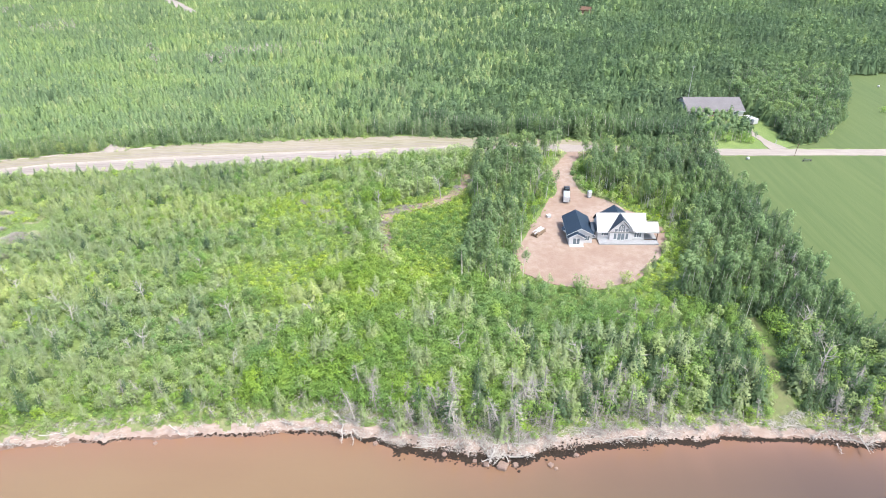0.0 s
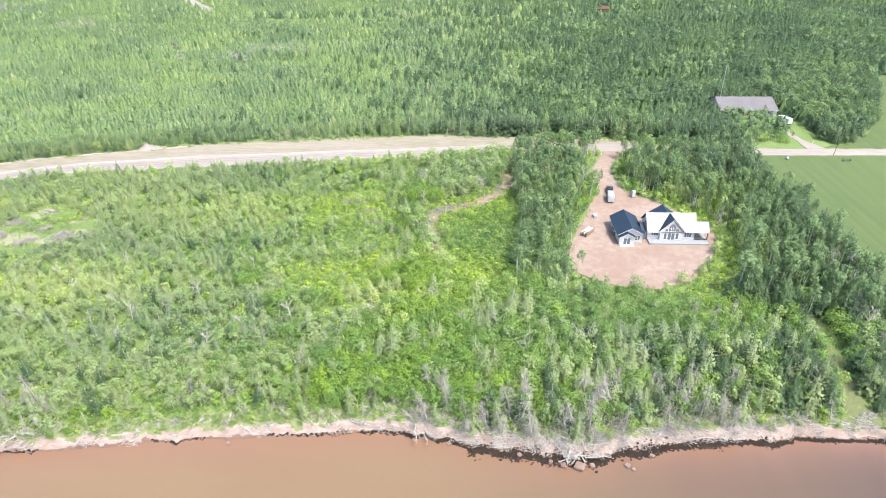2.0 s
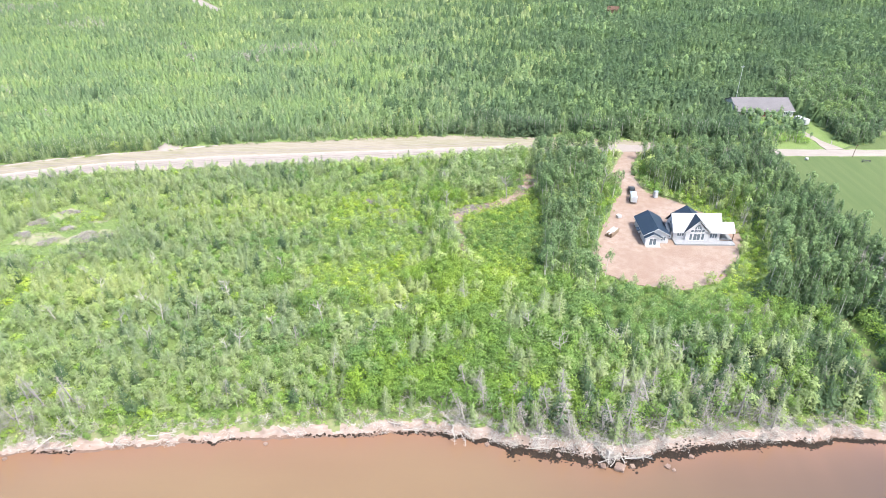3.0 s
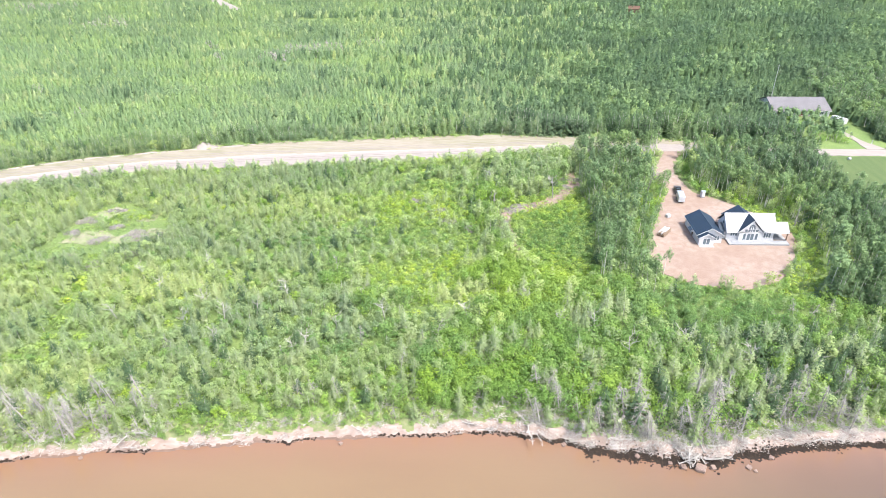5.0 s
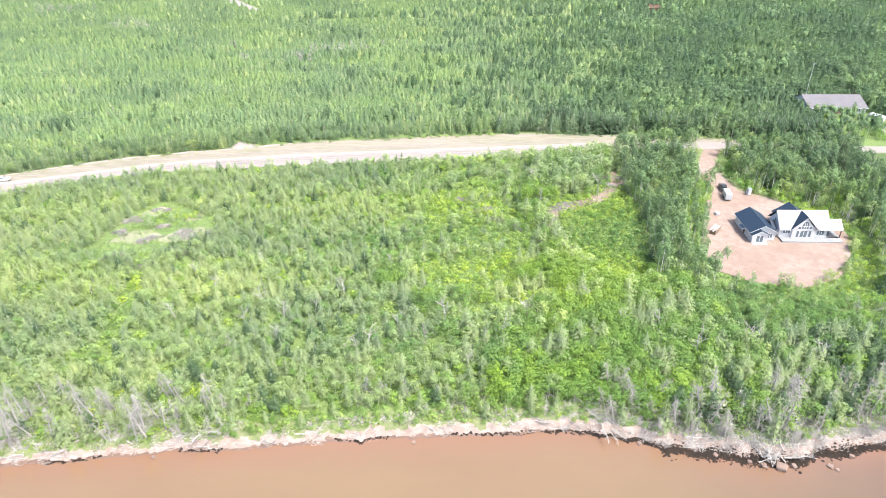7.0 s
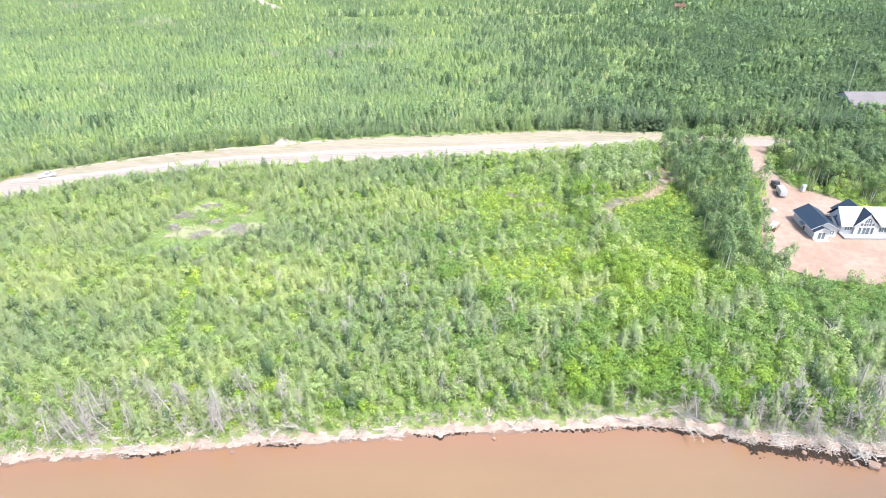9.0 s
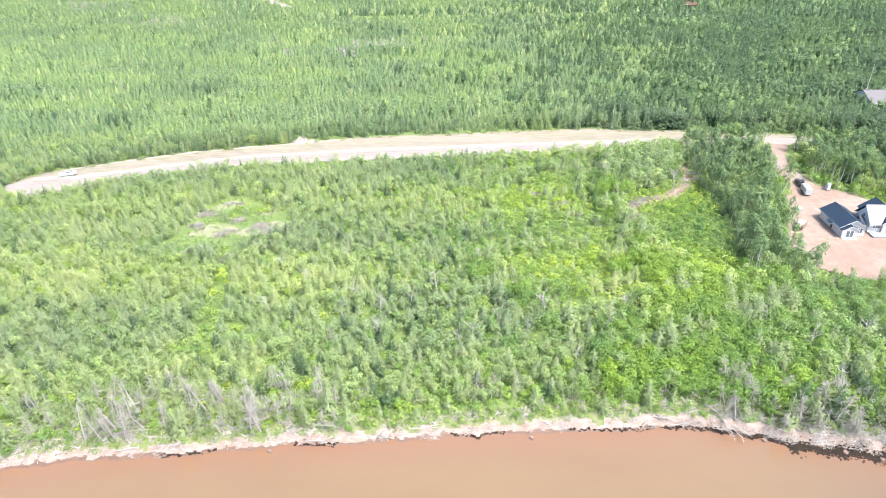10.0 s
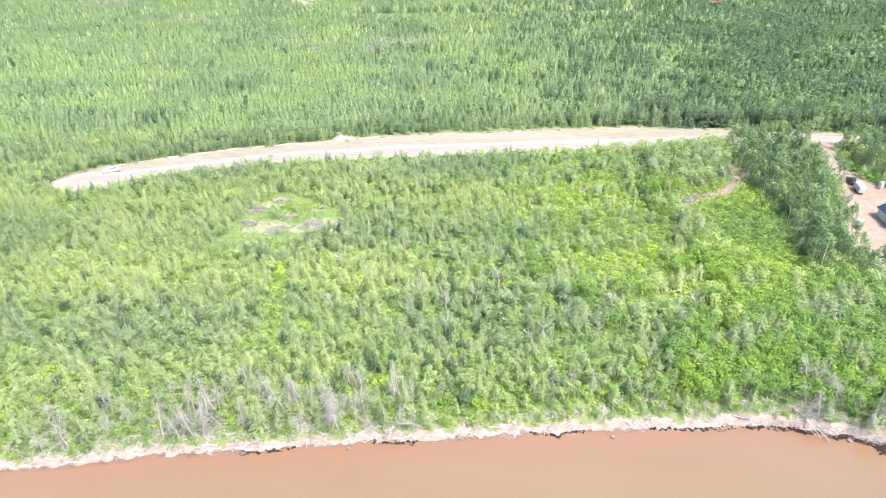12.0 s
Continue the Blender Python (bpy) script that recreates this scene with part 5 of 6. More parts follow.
def cargo_trailer(x, y, z, rz):
    p = base("cargo_trailer", x, y, z, "white enclosed cargo trailer parked behind a dark pickup", "trailer", rz=rz)
    part("body", profile_body([(-2.5, 0.5), (2.4, 0.5), (2.5, 2.2), (2.2, 2.35), (-2.5, 2.4)], 0.98), M["white"], p)
    part("rear_door", box(-0.95, 0.95, -2.56, -2.5, 0.6, 2.25, 0.02), M["white"], p)
    part("roof_panel", box(-0.88, 0.88, -2.4, 2.1, 2.4, 2.44), M["blue"], p, "pale blue-grey roof panel")
    part("tongue", solid([(-0.5, 2.4, 0.48), (0.5, 2.4, 0.48), (0.06, 3.6, 0.48), (-0.06, 3.6, 0.48)], (0, 0, 0.1)), M["black"], p)
    for s in (-1, 1):
        part("fender", box(s * 1.12 - 0.12, s * 1.12 + 0.12, -0.9, 0.9, 0.68, 0.78, 0.02), M["black"], p)
        for yy in (-0.42, 0.42):
            wheel(p, s * 1.14, yy, 0.34, 0.34, 0.2)


def portable_toilet(x, y, z):
    p = base("portable_toilet", x, y, z, "white portable toilet cabin at the yard edge", "toilet cabin", rz=12)
    part("cabin", box(-0.56, 0.56, -0.56, 0.56, 0.1, 2.1, 0.05), M["white"], p)
    part("door", box(-0.42, 0.42, -0.6, -0.56, 0.15, 1.95, 0.02), M["white"], p)
    part("roof", solid([(-0.6, -0.6, 2.1), (0.6, -0.6, 2.1), (0.6, 0.0, 2.3), (0.6, 0.6, 2.1), (-0.6, 0.6, 2.1), (-0.6, 0.0, 2.3)], (0, 0, 0.06)), M["blue"], p)
    part("skid", box(-0.58, 0.58, -0.58, 0.58, 0.0, 0.1), M["black"], p)


def lumber_stack(x, y, z, rz):
    p = base("lumber_stack", x, y, z, "stack of brown lumber with white wrapped boards on top", "lumber", rz=rz)
    r = random.Random(3)
    for k in (-2.2, 0, 2.2):
        part("bearer", box(-1.0, 1.0, k - 0.06, k + 0.06, 0, 0.12), M["brown"], p)
    for lay in range(3):
        for k in range(6):
            a = -0.95 + k * 0.32
            s = r.uniform(-0.25, 0.25)
            part("board", box(a, a + 0.29, -2.4 + s, 2.3 + s, 0.12 + lay * 0.36, 0.46 + lay * 0.36, 0.01), M["plank"] if lay < 2 or k % 3 else M["white"], p)
    for k in range(3):
        a = -0.8 + k * 0.55
        part("wrapped_bundle", box(a, a + 0.42, -1.7 + 0.3 * k, 1.5 + 0.2 * k, 1.21, 1.38, 0.03), M["white"], p, "white wrapped trim bundle")


def wrapped_pallet(x, y, z, rz, s=1.0, label="pallet of white building material", hgt=0.8):
    p = base("pallet", x, y, z, label, "pallet", rz=rz)
    for k in (-0.5, 0, 0.5):
        part("runner", box(k * s - 0.05, k * s + 0.05, -0.6 * s, 0.6 * s, 0, 0.1), M["lumber"], p)
    part("load", box(-0.6 * s, 0.6 * s, -0.6 * s, 0.6 * s, 0.1, 0.1 + hgt, 0.06), M["white"], p)


cargo_trailer(32.0, 186.6, 4.08, -8)
pickup(33.0, 193.0, 4.08, -8, M["black"], "black pickup truck in front of the cargo trailer")
portable_toilet(39.8, 189.2, 4.08)
lumber_stack(21.0, 164.0, 4.08, -38)
wrapped_pallet(25.0, 174.6, 4.08, 20)
wrapped_pallet(34.0, 172.6, 4.08, 0, 1.5, "white-wrapped pallet of boards behind the garage", 1.2)
pickup(-211.5, 195.5, 4.11, -62, M["white"], "white pickup truck parked at the road's end")


# ---- the neighbouring house ----
def grey_house():
    h = base("house", 0, 0, 0, "long low house with a grey shingle roof among trees", "house")
    x0, x1, y0, y1, top, ry, rz = 96.0, 120.2, 272.6, 289.0, 6.7, 281.2, 9.9
    op = [(100, 101.6, 5.0, 6.2), (103.5, 105, 5.0, 6.2), (107.5, 109.8, 4.3, 6.3), (113.4, 115.0, 5.0, 6.2), (116.2, 117.6, 5.0, 6.2)]
    part("front_wall", wall_with_openings(x0, x1, 4.0, top, y0, 0.2, op), M["siding"], h)
    part("red_wall_panel", box(107.0, 111.2, y0 - 0.06, y0 - 0.01, 4.0, 6.6), M["redwall"], h, "red-stained siding panel")
    for a, b, c, d in op:
        window(h, a, b, c, d, y0 - 0.06 if a == 107.5 else y0, 2)
    part("back_wall", box(x0, x1, y1 - 0.2, y1, 4.0, top), M["siding"], h)
    for x in (x0, x1 - 0.2):
        part("gable_wall", solid([(x, y0 + 0.2, 4.0), (x, y1 - 0.2, 4.0), (x, y1 - 0.2, top), (x, ry, rz - 0.1), (x, y0 + 0.2, top)], (0.2, 0, 0)), M["siding"], h)
    roof_slab(h, [(x0 - 0.4, y0 - 0.6, 6.55), (x1 + 0.4, y0 - 0.6, 6.55), (x1 + 0.4, ry, rz), (x0 - 0.4, ry, rz)], M["grey_roof"], 0.15)
    roof_slab(h, [(x1 + 0.4, y1 + 0.6, 6.55), (x0 - 0.4, y1 + 0.6, 6.55), (x0 - 0.4, ry, rz), (x1 + 0.4, ry, rz)], M["grey_roof"], 0.15)
    part("fascia", box(x0 - 0.4, x1 + 0.4, y0 - 0.66, y0 - 0.6, 6.35, 6.6), M["trim"], h)


grey_house()
cargo = base("camper_trailer", 119.6, 263.5, 4.05, "white camper trailer parked beside the neighbouring house", "camper", rz=22)
part("body", profile_body([(-3.2, 0.5), (3.0, 0.5), (3.3, 1.4), (2.8, 2.6), (-3.2, 2.7)], 1.2), M["white"], cargo)
part("awning", box(-1.9, -1.2, -2.0, 2.0, 2.35, 2.45, 0.02), M["white"], cargo)
for yy in (-1.6, 0.2, 1.8):
    part("window", box(-1.23, -1.19, yy - 0.45, yy + 0.45, 1.4, 2.0), M["glass"], cargo)
part("tongue", box(-0.1, 0.1, 3.0, 4.2, 0.5, 0.62), M["black"], cargo)
for s in (-1, 1):
    wheel(cargo, s * 1.1, 0.3, 0.36)
    wheel(cargo, s * 1.1, -0.6, 0.36)

mast = base("antenna_mast", 99.5, 285.0, 4.0, "tall thin steel antenna mast behind the house", "mast")
bm = bmesh.new()
add_limb(bm, [(0, 0, -0.3), (0, 0, 8), (0, 0, 19)], [0.12, 0.10, 0.06], 6)
part("pole", bm, M["steel"], mast)
bm = bmesh.new()
add_box(bm, -0.9, 0.9, -0.04, 0.04, 18.5, 18.56)
add_box(bm, -0.5, 0.5, -0.04, 0.04, 18.0, 18.06)
part("aerial", bm, M["steel"], mast)

cabin = base("cabin", 93.0, 528.0, 4.05, "small distant cabin with a red-brown roof in a clearing", "cabin", rz=-15)
part("wall", box(-4, 4, -3, 3, 0, 2.6), M["plank"], cabin)
for sgn in (-1, 1):
    roof_slab(cabin, [(-4.4, sgn * 3.5, 2.5), (4.4, sgn * 3.5, 2.5), (4.4, 0, 4.6), (-4.4, 0, 4.6)], M["brown"], 0.15)


# ---- dead trees, driftwood and weed along the shore ----
def dead_branches(r, h, bushy):
    """Trunk and bare boughs of a dead conifer, as two meshes."""
    trunk = bmesh.new()
    bend = r.uniform(-0.06, 0.06) * h
    pts = [(0, 0, -0.3), (bend * 0.3, 0, h * 0.35), (bend * 0.7, bend * 0.3, h * 0.7), (bend, bend * 0.5, h)]
    add_limb(trunk, pts, [0.022 * h, 0.017 * h, 0.010 * h, 0.003 * h], 6)
    boughs = bmesh.new()
    for k in range(bushy):
        f = r.uniform(0.2, 0.97)
        z = f * h
        a = r.uniform(0, 6.28)
        ln = (1.05 - f) * h * r.uniform(0.2, 0.42) + 0.25
        s = (bend * f, bend * f * 0.4, z)
        mid = (s[0] + 0.55 * ln * math.cos(a), s[1] + 0.55 * ln * math.sin(a), z - 0.02 * h)
        tip = (s[0] + ln * math.cos(a + 0.2), s[1] + ln * math.sin(a + 0.2), z - 0.22 * ln + r.uniform(-0.1, 0.3))
        add_limb(boughs, [s, mid, tip], [0.0033 * h, 0.0025 * h, 0.0013 * h], 3)
        for q in range(2):
            b = a + r.choice((-0.8, 0.8)) + r.uniform(-0.3, 0.3)
            e = (mid[0] + 0.45 * ln * math.cos(b), mid[1] + 0.45 * ln * math.sin(b), mid[2] - 0.08 * ln + r.uniform(-0.2, 0.2))
            add_limb(boughs, [mid, e], [0.0023 * h, 0.0011 * h], 3)
    return trunk, boughs


def snag_branches(r, h):
    """A bare forked broadleaf snag."""
    trunk, boughs = bmesh.new(), bmesh.new()
    lean = r.uniform(-0.12, 0.12) * h
    add_limb(trunk, [(0, 0, -0.3), (lean * 0.4, 0.1, h * 0.45), (lean, 0.2, h)], [0.024 * h, 0.018 * h, 0.007 * h], 6)
    for k in range(9):
        f = r.uniform(0.35, 0.95)
        a = r.uniform(0, 6.28)
        ln = h * r.uniform(0.18, 0.4)
        s = (lean * f, 0.2 * f, h * f)
        mid = (s[0] + 0.5 * ln * math.cos(a), s[1] + 0.5 * ln * math.sin(a), s[2] + 0.35 * ln)
        tip = (s[0] + 0.8 * ln * math.cos(a + 0.4), s[1] + 0.8 * ln * math.sin(a + 0.4), s[2] + 0.9 * ln)
        add_limb(boughs, [s, mid, tip], [0.011 * h, 0.008 * h, 0.003 * h], 4)
        e = (mid[0] + 0.5 * ln * math.cos(a - 0.8), mid[1] + 0.5 * ln * math.sin(a - 0.8), mid[2] + 0.3 * ln)
        add_limb(boughs, [mid, e], [0.008 * h, 0.003 * h], 3)
    return trunk, boughs


def dead_models():
    r = random.Random(11)
    models = []
    for k in range(5):
        top = base("dead_spruce", 0, 0, 0, "bare grey dead spruce leaning above the bank", "dead tree", "dead trees behind the shore")
        t, b = dead_branches(r, 8.0, 52)
        part("trunk", t, M["dead"], top)
        tagged(part("branchwork", b, M["dead"], top), kind="stuff")
        models.append(top)
    snags = []
    for k in range(3):
        top = base("dead_snag", 0, 0, 0, "pale forked dead tree standing in the thicket", "dead tree", "dead trees in the thicket")
        t, b = snag_branches(r, 8.0)
        part("trunk", t, M["drift"], top)
        part("branchwork", b, M["drift"], top)
        snags.append(top)
    return models, snags


DEAD, SNAG = dead_models()


def plant(models, spots, r, spread_tilt):
    """Sets models at (x, y, height, tilt to +x, tilt to -y), the first of each being the model itself."""
    todo = []
    for j, (x, y, h, tx, ty) in enumerate(spots):
        m = (Matrix.Translation((x, y, float(height(x, y)))) @ pose(0, 0, 0, ty + r.uniform(-spread_tilt, spread_tilt), tx + r.uniform(-spread_tilt, spread_tilt), 0)
             @ pose(0, 0, 0, 0, 0, r.uniform(0, 360)) @ Matrix.Scale(h / 8.0, 4))
        if j < len(models):
            todo.append((models[j], m))
        else:
            copy_thing(models[j % len(models)], m)
    for ob, m in todo:
        ob.matrix_basis = m


def dead_spots():
    r = random.Random(5)
    out = []
    # groups along the bank: (x from, x to, how many, tallest)
    for a, b, k, tall in ((-24, -6, 22, 7.5), (-6, 16, 24, 10.0), (16, 42, 24, 9.0), (42, 58, 4, 6.0), (66, 92, 14, 8.0), (-142, -118, 28, 9.0), (-118, -100, 20, 9.0), (-168, -142, 14, 8.0), (-100, -60, 8, 5.5), (-60, -26, 8, 5.0)):
        for _ in range(k):
            x = r.uniform(a, b)
            out.append((x, float(shore(x)) + r.uniform(2.4, 12.5), tall * r.uniform(0.55, 1.05), r.uniform(-14, 10), r.uniform(-6, 12)))
    out += [(80, 138, 11, 4, 2), (79, 141, 9, -5, 0), (75, 124, 8, 10, 4), (77, 122, 7, -12, 0), (75, 111, 9, 4, 3), (71, 99, 7, -4, 0), (76, 99, 8, 6, 2), (40, 123, 6, -10, 0), (43, 122, 6, 8, 4),
            (48, 123, 6, 2, 0), (37, 114, 6, -6, 5), (41, 112.5, 6, 8, 0), (82, 146, 8, 3, 0), (60, 168.5, 7, 0, 0), (-59.5, 111.3, 5.5, 2, 0), (-45.7, 111.6, 4, 0, 0), (-76.4, 107, 3.5, 0, 0), (-102, 108, 5, 0, 0)]
    return out


plant(DEAD, dead_spots(), random.Random(6), 5)
SNAG_SPOTS = [(-92.6, 118, 6, 4, 0), (-98.4, 123.6, 6, -6, 0), (-92, 109.6, 5, 0, 0), (-72, 109, 6.5, 6, 0), (-74, 108, 4.5, -12, 0), (-60.5, 127, 5, 0, 0), (-15.8, 117.4, 6, 0, 0), (-7.2, 115.5, 7, -4, 0),
              (-43, 112, 6, 4, 0), (-101, 115.4, 5, 0, 0), (-28, 179.5, 6.5, 0, 0), (-8.5, 187.3, 8, 5, 0), (-28, 195.9, 7, -5, 0), (74, 118, 8, 12, 0), (79, 132, 7, -8, 0), (73, 104, 8, 8, 0), (56, 100, 6, 0, 0), (22, 190, 9, -3, 0),
              (-86, 121, 5, 8, 0), (-80, 128, 6, -5, 0), (-66, 116, 5, 3, 0), (-55, 119, 7, -3, 0), (-50, 104, 4.5, 10, 0), (-36, 121, 6, -8, 0), (-31, 106, 5, 4, 0), (-22, 126, 6, 0, 0),
              (-112, 128, 5, 5, 0), (-120, 136, 5, -4, 0), (-104, 140, 5.5, 0, 0), (-1, 108, 7, -10, 0), (11, 110, 7, 6, 0), (50, 108, 6, 60, 0), (-70, 140, 5, 3, 0), (-118, 118, 5, -10, 0), (24, 106, 7, -14, 0), (34, 104, 6, 20, 0)]
plant(SNAG, SNAG_SPOTS, random.Random(8), 6)


# ---- driftwood, brush heaps, stones and weed ----
def driftwood_models():
    """Bleached fallen trunks with their root plates and broken limbs, lying along +x, about 6 m long."""
    r = random.Random(21)
    out = []
    for k in range(5):
        top = base("driftwood_log", 0, 0, 0, "bleached grey fallen tree lying across the bank", "driftwood", "driftwood along the shore")
        t, b = bmesh.new(), bmesh.new()
        add_limb(t, [(0, 0, 0.2), (2, r.uniform(-0.3, 0.3), 0.35), (4, r.uniform(-0.5, 0.5), 0.45), (6, r.uniform(-0.8, 0.8), 0.3)], [0.17, 0.14, 0.09, 0.03], 7)
        for _ in range(26):
            f = r.uniform(1.2, 5.7)
            a = r.uniform(0, 6.28)
            ln = r.uniform(0.6, 1.9) * (1.15 - f / 8)
            e = (f + 0.5 * ln, ln * math.cos(a), 0.4 + abs(ln * math.sin(a)) * 0.8)
            mid = (f + 0.2 * ln, 0.5 * ln * math.cos(a), 0.35 + 0.45 * abs(ln * math.sin(a)))
            add_limb(b, [(f, 0, 0.36), mid, e], [0.045, 0.03, 0.012], 4)
            add_limb(b, [mid, (mid[0] + 0.5 * ln, mid[1] + r.uniform(-0.4, 0.4), mid[2] + r.uniform(-0.1, 0.4))], [0.025, 0.008], 3)
        part("trunk", t, M["drift"], top)
        part("branchwork", b, M["drift"], top)
        for k2 in range(5):
            a, ln, w = 1.25 * k2 + r.uniform(-0.4, 0.4), r.uniform(0.5, 1.0), bmesh.new()
            add_limb(w, [(0.1, 0, 0.25), (-0.2, 0.5 * ln * math.cos(a), 0.3 + 0.4 * ln * math.sin(a)), (-0.15, ln * math.cos(a), 0.35 + ln * math.sin(a) * 0.7)], [0.09, 0.06, 0.015], 4)
            part("root", w, M["drift"], top)
        out.append(top)
    return out


def lay_driftwood():
    r = random.Random(22)
    models, spots = driftwood_models(), []
    for a, b, k in ((-26, -8, 9), (-8, 20, 16), (20, 44, 8), (44, 66, 5), (66, 82, 18), (82, 92, 4), (-170, -140, 9), (-140, -115, 9), (-115, -95, 6), (-95, -60, 6), (-60, -26, 6)):
        for _ in range(k):
            x = r.uniform(a, b)
            d = r.uniform(0.7, 3.4)
            y = float(shore(x)) + d
            turn = r.choice((0, 180, 20, 160, -20, 200, 60, 35, 150)) + r.uniform(-18, 18)
            slope = 14 if d > 1.0 and -150 < turn < -30 else 2
            spots.append(Matrix.Translation((x, y, float(height(x, y)) - 0.05)) @ pose(0, 0, 0, 0, 0, turn) @ pose(0, 0, 0, 0, slope, 0) @ Matrix.Scale(r.uniform(0.4, 0.85), 4))
    # two root tangles washed up at the water's edge
    for cx, cy, k in ((6.0, 82.6, 13), (73.0, 88.6, 9), (-97.0, 83.0, 6), (-22, 88.5, 5)):
        for _ in range(k):
            x, y = cx + r.uniform(-3.4, 3.4), cy + r.uniform(-0.4, 2.2)
            spots.append(Matrix.Translation((x, y, max(0.0, float(height(x, y))) + r.uniform(0.1, 0.7))) @ pose(0, 0, 0, 0, 0, r.uniform(0, 360)) @ pose(0, 0, 0, r.uniform(-30, 30), r.uniform(-22, 4), 0) @ Matrix.Scale(r.uniform(0.45, 0.85), 4))
    for j, m in enumerate(spots[len(models):]):
        copy_thing(models[j % len(models)], m)
    for ob, m in zip(models, spots):
        ob.matrix_basis = m


lay_driftwood()


def twigs(name, spots, mat, label, category, seed, per=60, length=(0.5, 1.7), rise=0.45, thick=(0.018, 0.05)):
    """Tangled heaps of cut and broken twigs: slim three-sided spikes in low mounds (x, y, radius, height)."""
    r = np.random.default_rng(seed)
    out = []
    for x, y, rad, hgt in spots:
        k = int(per * rad)
        a, q = r.uniform(0, 2 * np.pi, k), np.sqrt(r.uniform(0, 1, k))
        px, py = x + rad * q * np.cos(a), y + 0.7 * rad * q * np.sin(a)
        pz = height(px, py) + hgt * (1 - q ** 2) * r.uniform(0.2, 1.0, k)
        ln = r.uniform(*length, k)[:, None]
        d = unit(np.stack([r.normal(size=k), r.normal(size=k), rise * r.normal(size=k)], -1))
        c = np.stack([px, py, pz], -1)
        p, e = c - d * ln / 2, c + d * ln / 2
        s = unit(np.cross(d, r.normal(size=(k, 3)))) * r.uniform(*thick, k)[:, None]
        w = np.cross(d, s)
        out += [np.stack([p + s, p - 0.5 * s + 0.87 * w, e], 1), np.stack([p - 0.5 * s + 0.87 * w, p - 0.5 * s - 0.87 * w, e], 1), np.stack([p - 0.5 * s - 0.87 * w, p + s, e], 1)]
    tris = np.concatenate(out)
    tagged(from_triangles(name, tris, np.zeros(len(tris), int), [mat]), label, category, kind="stuff")


heap_r = random.Random(31)
HEAPS = []
for bx, by, br in ((-151, 168, 3.0), (-153, 160, 2.6), (-146, 175, 2.0), (-133, 159, 3.4), (-127, 159, 2.6), (-148, 145, 2.6), (-136, 142, 2.6), (-131, 148, 2.4), (-141, 156, 2.4), (-141, 163, 2.0),
                   (-23.5, 178, 2.6), (-18, 182, 2.4), (-10, 189, 2.6), (-4, 195, 2.6), (-1, 201, 2.0), (-25, 170, 2.0), (-24, 160, 2.4), (36, 124, 1.6), (-22.5, 152, 2.2), (-45, 178, 2.2), (-41, 170, 2.0), (-36, 165, 2.0), (-52, 184, 2.0)):
    for _ in range(3):
        HEAPS.append((bx + heap_r.uniform(-2.4, 2.4), by + heap_r.uniform(-1.6, 1.6), br * heap_r.uniform(0.5, 1.0), 0.7))
twigs("brush_heaps", HEAPS, M["brush"], "grey heaps of cut brush in cleared ground", "brush heap", 41, 150)
LITTER = []
for a, b, k in ((-26, 44, 190), (44, 92, 80), (-170, -95, 110), (-95, -26, 60)):
    for _ in range(k):
        x = heap_r.uniform(a, b)
        LITTER.append((x, float(shore(x)) + heap_r.uniform(0.6, 5.0), heap_r.uniform(0.5, 1.5), 0.5))
twigs("bank_brushwood", LITTER, M["drift"], "bleached broken branches strewn over the bank", "brushwood", 42, 34)
LEANING = []
for a, b, k in ((-26, 42, 90), (42, 60, 8), (66, 92, 30), (-168, -98, 46), (-98, -26, 12)):
    for _ in range(k):
        x = heap_r.uniform(a, b)
        LEANING.append((x, float(shore(x)) + heap_r.uniform(2.0, 9.0), heap_r.uniform(0.8, 1.8), 1.8))
twigs("leaning_deadwood", LEANING, M["dead"], "grey dead stems leaning in tangles above the bank", "deadwood", 43, 18, (1.5, 4.2), 0.9, (0.02, 0.06))


def lumps(name, spots, mat, label, category, seed, flat=0.5):
    """Uneven low lumps: (x, y, z, radius)."""
    r = np.random.default_rng(seed)
    bm = bmesh.new()
    bmesh.ops.create_icosphere(bm, subdivisions=1, radius=1.0)
    base_tris = np.array([[v.co[:] for v in f.verts] for f in bm.faces])
    bm.free()
    out = []
    for x, y, z, rad in spots:
        f = 1 + 0.5 * np.sin(base_tris @ r.normal(size=3) * 2.2 + r.uniform(0, 6))[..., None] * 0.6
        a = r.uniform(0, 6.28)
        t = base_tris * f * rad
        t = np.stack([t[..., 0] * np.cos(a) * 1.3 - t[..., 1] * np.sin(a), t[..., 0] * np.sin(a) * 1.3 + t[..., 1] * np.cos(a), t[..., 2] * flat], -1)
        out.append(t + np.array([x, y, z]))
    tris = np.concatenate(out)
    tagged(from_triangles(name, tris, np.zeros(len(tris), int), [mat]), label, category, kind="stuff")


WEED = []
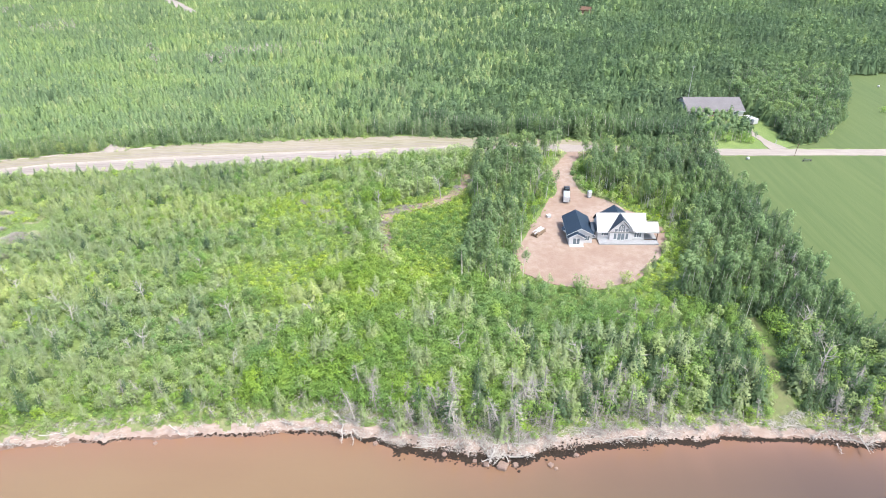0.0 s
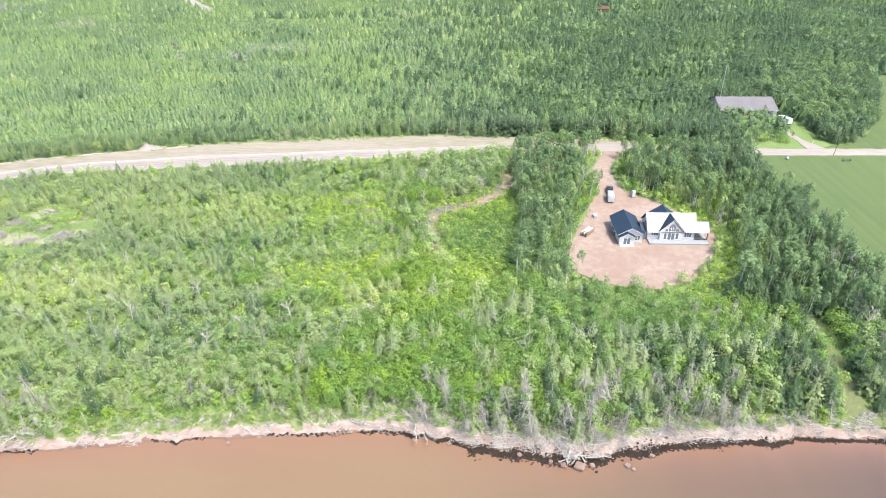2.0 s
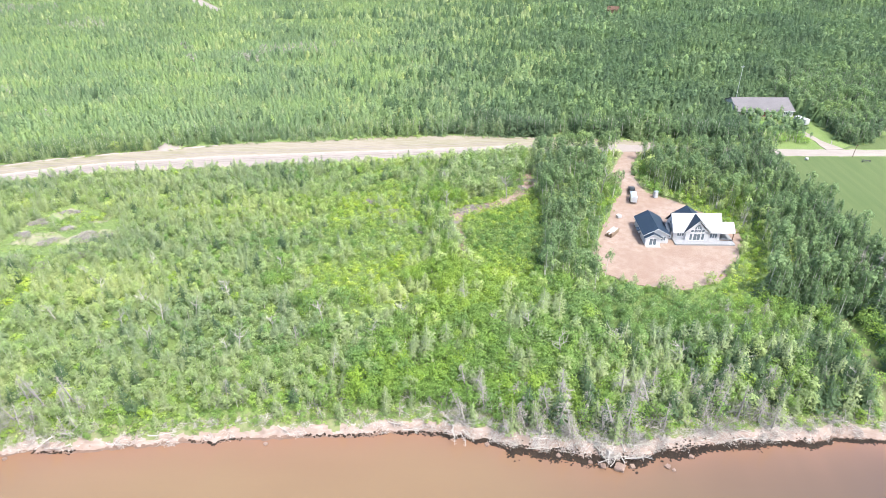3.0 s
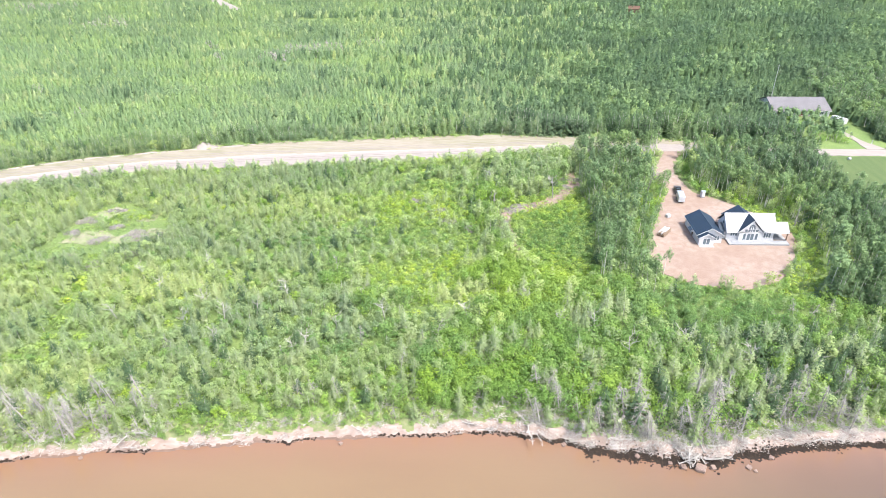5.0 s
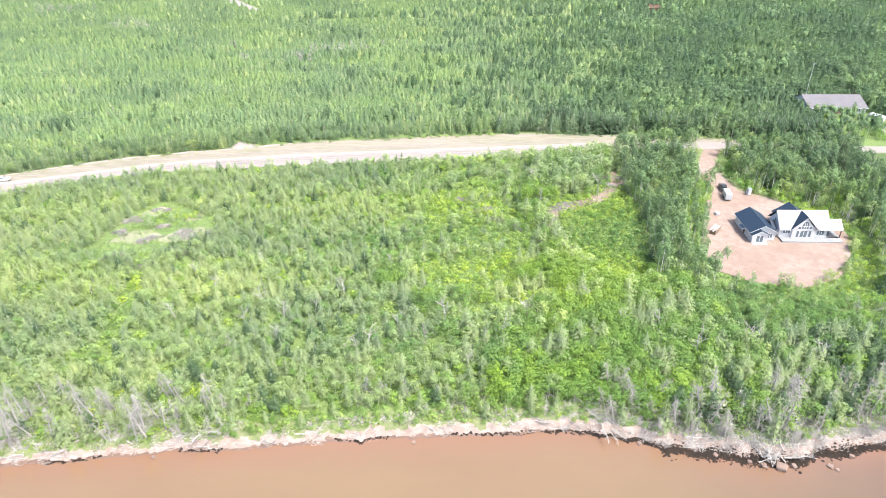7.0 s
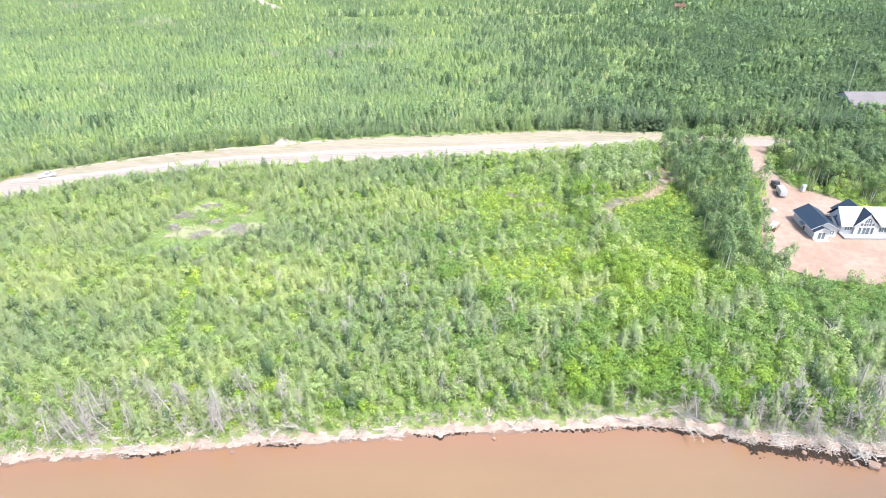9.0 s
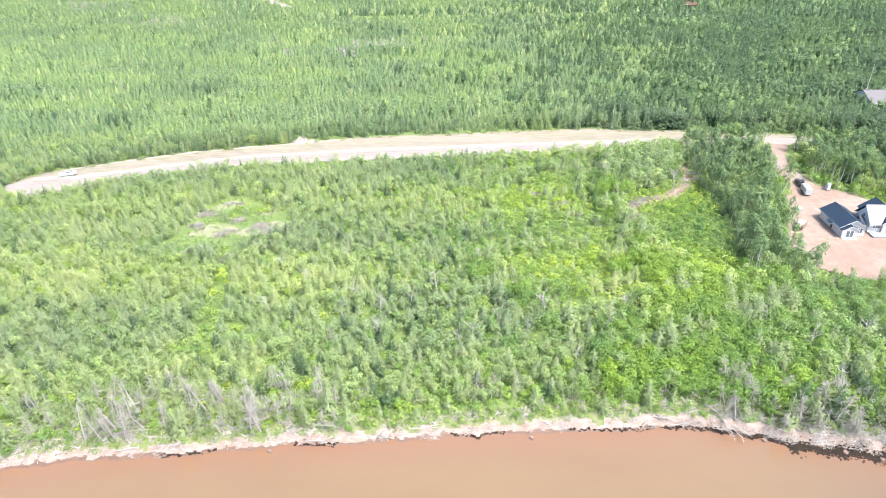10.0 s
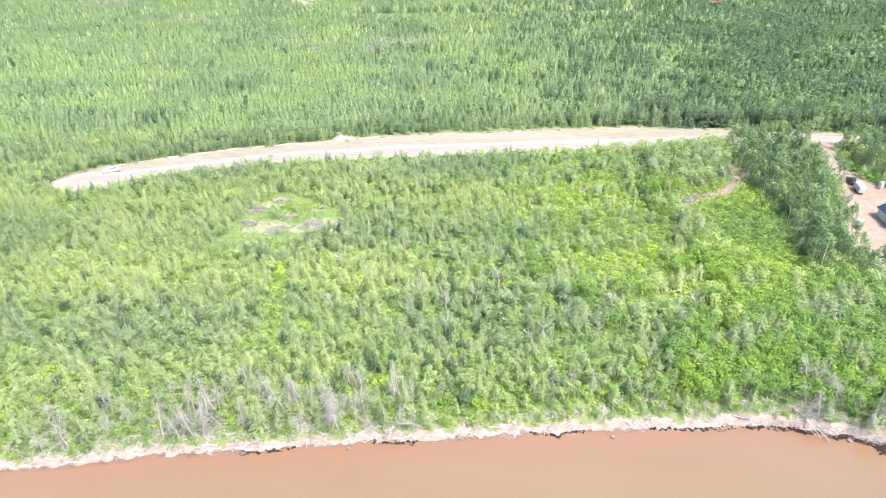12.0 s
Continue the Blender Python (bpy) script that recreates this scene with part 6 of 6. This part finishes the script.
# (x from, x to, how many, middle of the band off the waterline, half its width)
for a, b, k, mid, half in ((-27, -14, 420, 0.25, 0.4), (-14, 22, 2600, -0.35, 0.8), (22, 50, 1600, -0.1, 0.55), (50, 92, 1300, 0.1, 0.45), (-128, -118, 60, 0.3, 0.25), (-104, -96, 50, 0.3, 0.25), (-75, -27, 300, 0.35, 0.3)):
    for _ in range(k):
        x = heap_r.uniform(a, b)
        wide = 0.55 + 1.3 * max(0.0, 0.45 + float(rough_line(np.array(x * 0.23), 62)))
        d = mid + 1.1 * float(rough_line(np.array(x * 0.3), 61)) * half + heap_r.gauss(0, 0.55) * half * wide
        if float(rough_line(np.array(x * 0.11), 63)) < -0.33:
            continue
        y = float(shore(x)) + d
        WEED.append((x, y, max(float(height(x, y)), -0.02) + 0.02, heap_r.uniform(0.08, 0.18) + 0.16 * heap_r.random() ** 3))
lumps("seaweed", WEED, M["weed"], "dark wet seaweed washed up along the water's edge", "seaweed", 51, 0.3)
PEBBLES = []
for _ in range(320):
    x = heap_r.uniform(-170, 92)
    d = heap_r.uniform(0.2, 1.5)
    y = float(shore(x)) + d
    PEBBLES.append((x, y, float(height(x, y)) + 0.02, 0.06 + 0.2 * heap_r.random() ** 2))
lumps("shore_stones", PEBBLES, M["stone"], "loose red sandstone blocks at the foot of the bank", "stones", 52, 0.7)


def boulder(x, y, z, s, seed):
    r = random.Random(seed)
    bm = bmesh.new()
    bmesh.ops.create_cube(bm, size=1.0)
    bmesh.ops.subdivide_edges(bm, edges=bm.edges[:], cuts=3, use_grid_fill=True)
    for v in bm.verts:
        n = noise.noise(v.co * 2.2 + Vector((seed, 0, 0)))
        v.co = v.co * (1 + 0.25 * n) + (v.co.normalized() * 0.62 - v.co) * 0.35
        v.co.z *= 0.6
    ob = finish("boulder", bm, M["stone"])
    ob.matrix_basis = Matrix.Translation((x, y, z)) @ pose(0, 0, 0, r.uniform(-10, 10), r.uniform(-10, 10), r.uniform(0, 360)) @ Matrix.Scale(s, 4)
    tagged(ob, "reddish sandstone boulder at the water's edge", "boulder", "boulders at the shore")


for k, (x, y, s) in enumerate(((6.6, 81.6, 1.7), (3.6, 82.0, 1.0), (9.0, 82.0, 0.9), (15.5, 82.2, 0.9), (-4.2, 84.2, 0.8), (16.4, 81.4, 0.6), (1.5, 82.8, 0.7), (20.5, 84.6, 0.8), (-108, 80.6, 0.7), (-60, 85.6, 0.7), (-17.5, 86.6, 0.8))):
    boulder(x, y, 0.12 * s, s, k)


# ---- sand heap on the verge and small things on the field ----
def sand_heap():
    bm = bmesh.new()
    bmesh.ops.create_grid(bm, x_segments=24, y_segments=18, size=1.0)
    for v in bm.verts:
        q = math.hypot(v.co.x, v.co.y)
        f = max(0.0, 1 - q) ** 1.1
        n = noise.noise(Vector((v.co.x * 3, v.co.y * 3, 1.0)))
        v.co = Vector((v.co.x * 5.5, v.co.y * 3.4, -0.05 + 2.2 * f * (1 + 0.25 * n)))
    for f in bm.faces:
        f.smooth = True
    ob = finish("sand_mound", bm, M["gravel"])
    ob.matrix_basis = pose(-138.5, 230.5, 4.05, 0, 0, 12)
    tagged(ob, "pale mound of sand on the road verge", "sand")


sand_heap()


def hay_bale(x, y):
    b = base("hay_bale", x, y, 4.05, "white-wrapped round hay bale on the field", "hay bale", "bales on the field", rz=20)
    bm = bmesh.new()
    bmesh.ops.create_cone(bm, cap_ends=True, segments=20, radius1=0.5, radius2=0.5, depth=1.0, matrix=pose(0, 0, 0.48, 0, 90, 0))
    bmesh.ops.bevel(bm, geom=[e for e in bm.edges if any(len(f.verts) > 4 for f in e.link_faces)], offset=0.1, segments=2, affect="EDGES")
    part("wrap", bm, M["white"], b)


hay_bale(103.4, 222.5)
hay_bale(203, 318)


def stand_of_dead(name, spots, label):
    """Grey dead conifers far off, in one mesh."""
    r = np.random.default_rng(71)
    out = []
    for cx, cy, rad, k in spots:
        for _ in range(k):
            a, q = r.uniform(0, 6.28), rad * np.sqrt(r.uniform())
            tris = COARSE["spruce"][int(r.integers(0, 6))][0][:40]
            h = r.uniform(4.5, 8.0)
            out.append(tris * np.array([h * 0.9, h * 0.9, h * 0.8]) + np.array([cx + q * np.cos(a), cy + 0.6 * q * np.sin(a), 4.0]))
    tris = np.concatenate(out)
    tagged(from_triangles(name, tris, np.zeros(len(tris), int), [M["dead"]]), label, "dead trees", kind="stuff")


stand_of_dead("dead_conifer_stand", [(-128, 388, 20, 60), (-150, 372, 12, 24), (-95, 402, 12, 20), (-194, 398, 7, 9), (-178, 365, 6, 8), (-242, 300, 9, 8), (-300, 470, 25, 30), (-390, 540, 30, 40), (-205, 262, 6, 5)],
              "grey dead conifers scattered through the far woods")


def utility_pole(x, y):
    p = base("utility_pole", x, y, 4.0, "thin dark wooden utility pole at the roadside", "pole")
    bm = bmesh.new()
    add_limb(bm, [(0, 0, -0.3), (0.2, 0, 2.5), (0.5, 0, 5.0)], [0.10, 0.09, 0.07], 8)
    part("post", bm, M["brown"], p)
    part("crossarm", box(-0.1, 0.9, -0.05, 0.05, 4.7, 4.8), M["brown"], p)


utility_pole(121.5, 225.6)
barrow = base("hay_rake", 124.0, 221.0, 4.05, "dark low farm rake standing on the field", "farm implement", rz=10)
part("beam", box(-1.8, 1.8, -0.12, 0.12, 0.45, 0.6, 0.03), M["black"], barrow)
part("hitch", box(-0.08, 0.08, 0.1, 1.8, 0.4, 0.52, 0.02), M["black"], barrow)
for k in range(7):
    part("tine", solid([(-1.6 + 0.53 * k, -0.1, 0.45), (-1.5 + 0.53 * k, -0.1, 0.45), (-1.5 + 0.53 * k, -0.6, 0.02), (-1.6 + 0.53 * k, -0.6, 0.02)], (0, 0.05, 0.03)), M["black"], barrow)
for sx in (-1.5, 1.5):
    wheel(barrow, sx, 0.0, 0.32, 0.32, 0.15)
post = base("marker_post", 120.3, 239.0, 4.05, "short white marker post beside the gravel driveway", "post")
part("stake", box(-0.12, 0.12, -0.08, 0.08, -0.2, 1.5, 0.02), M["white"], post)
part("reflector", box(-0.08, 0.08, -0.11, -0.08, 1.1, 1.35), M["steel"], post)
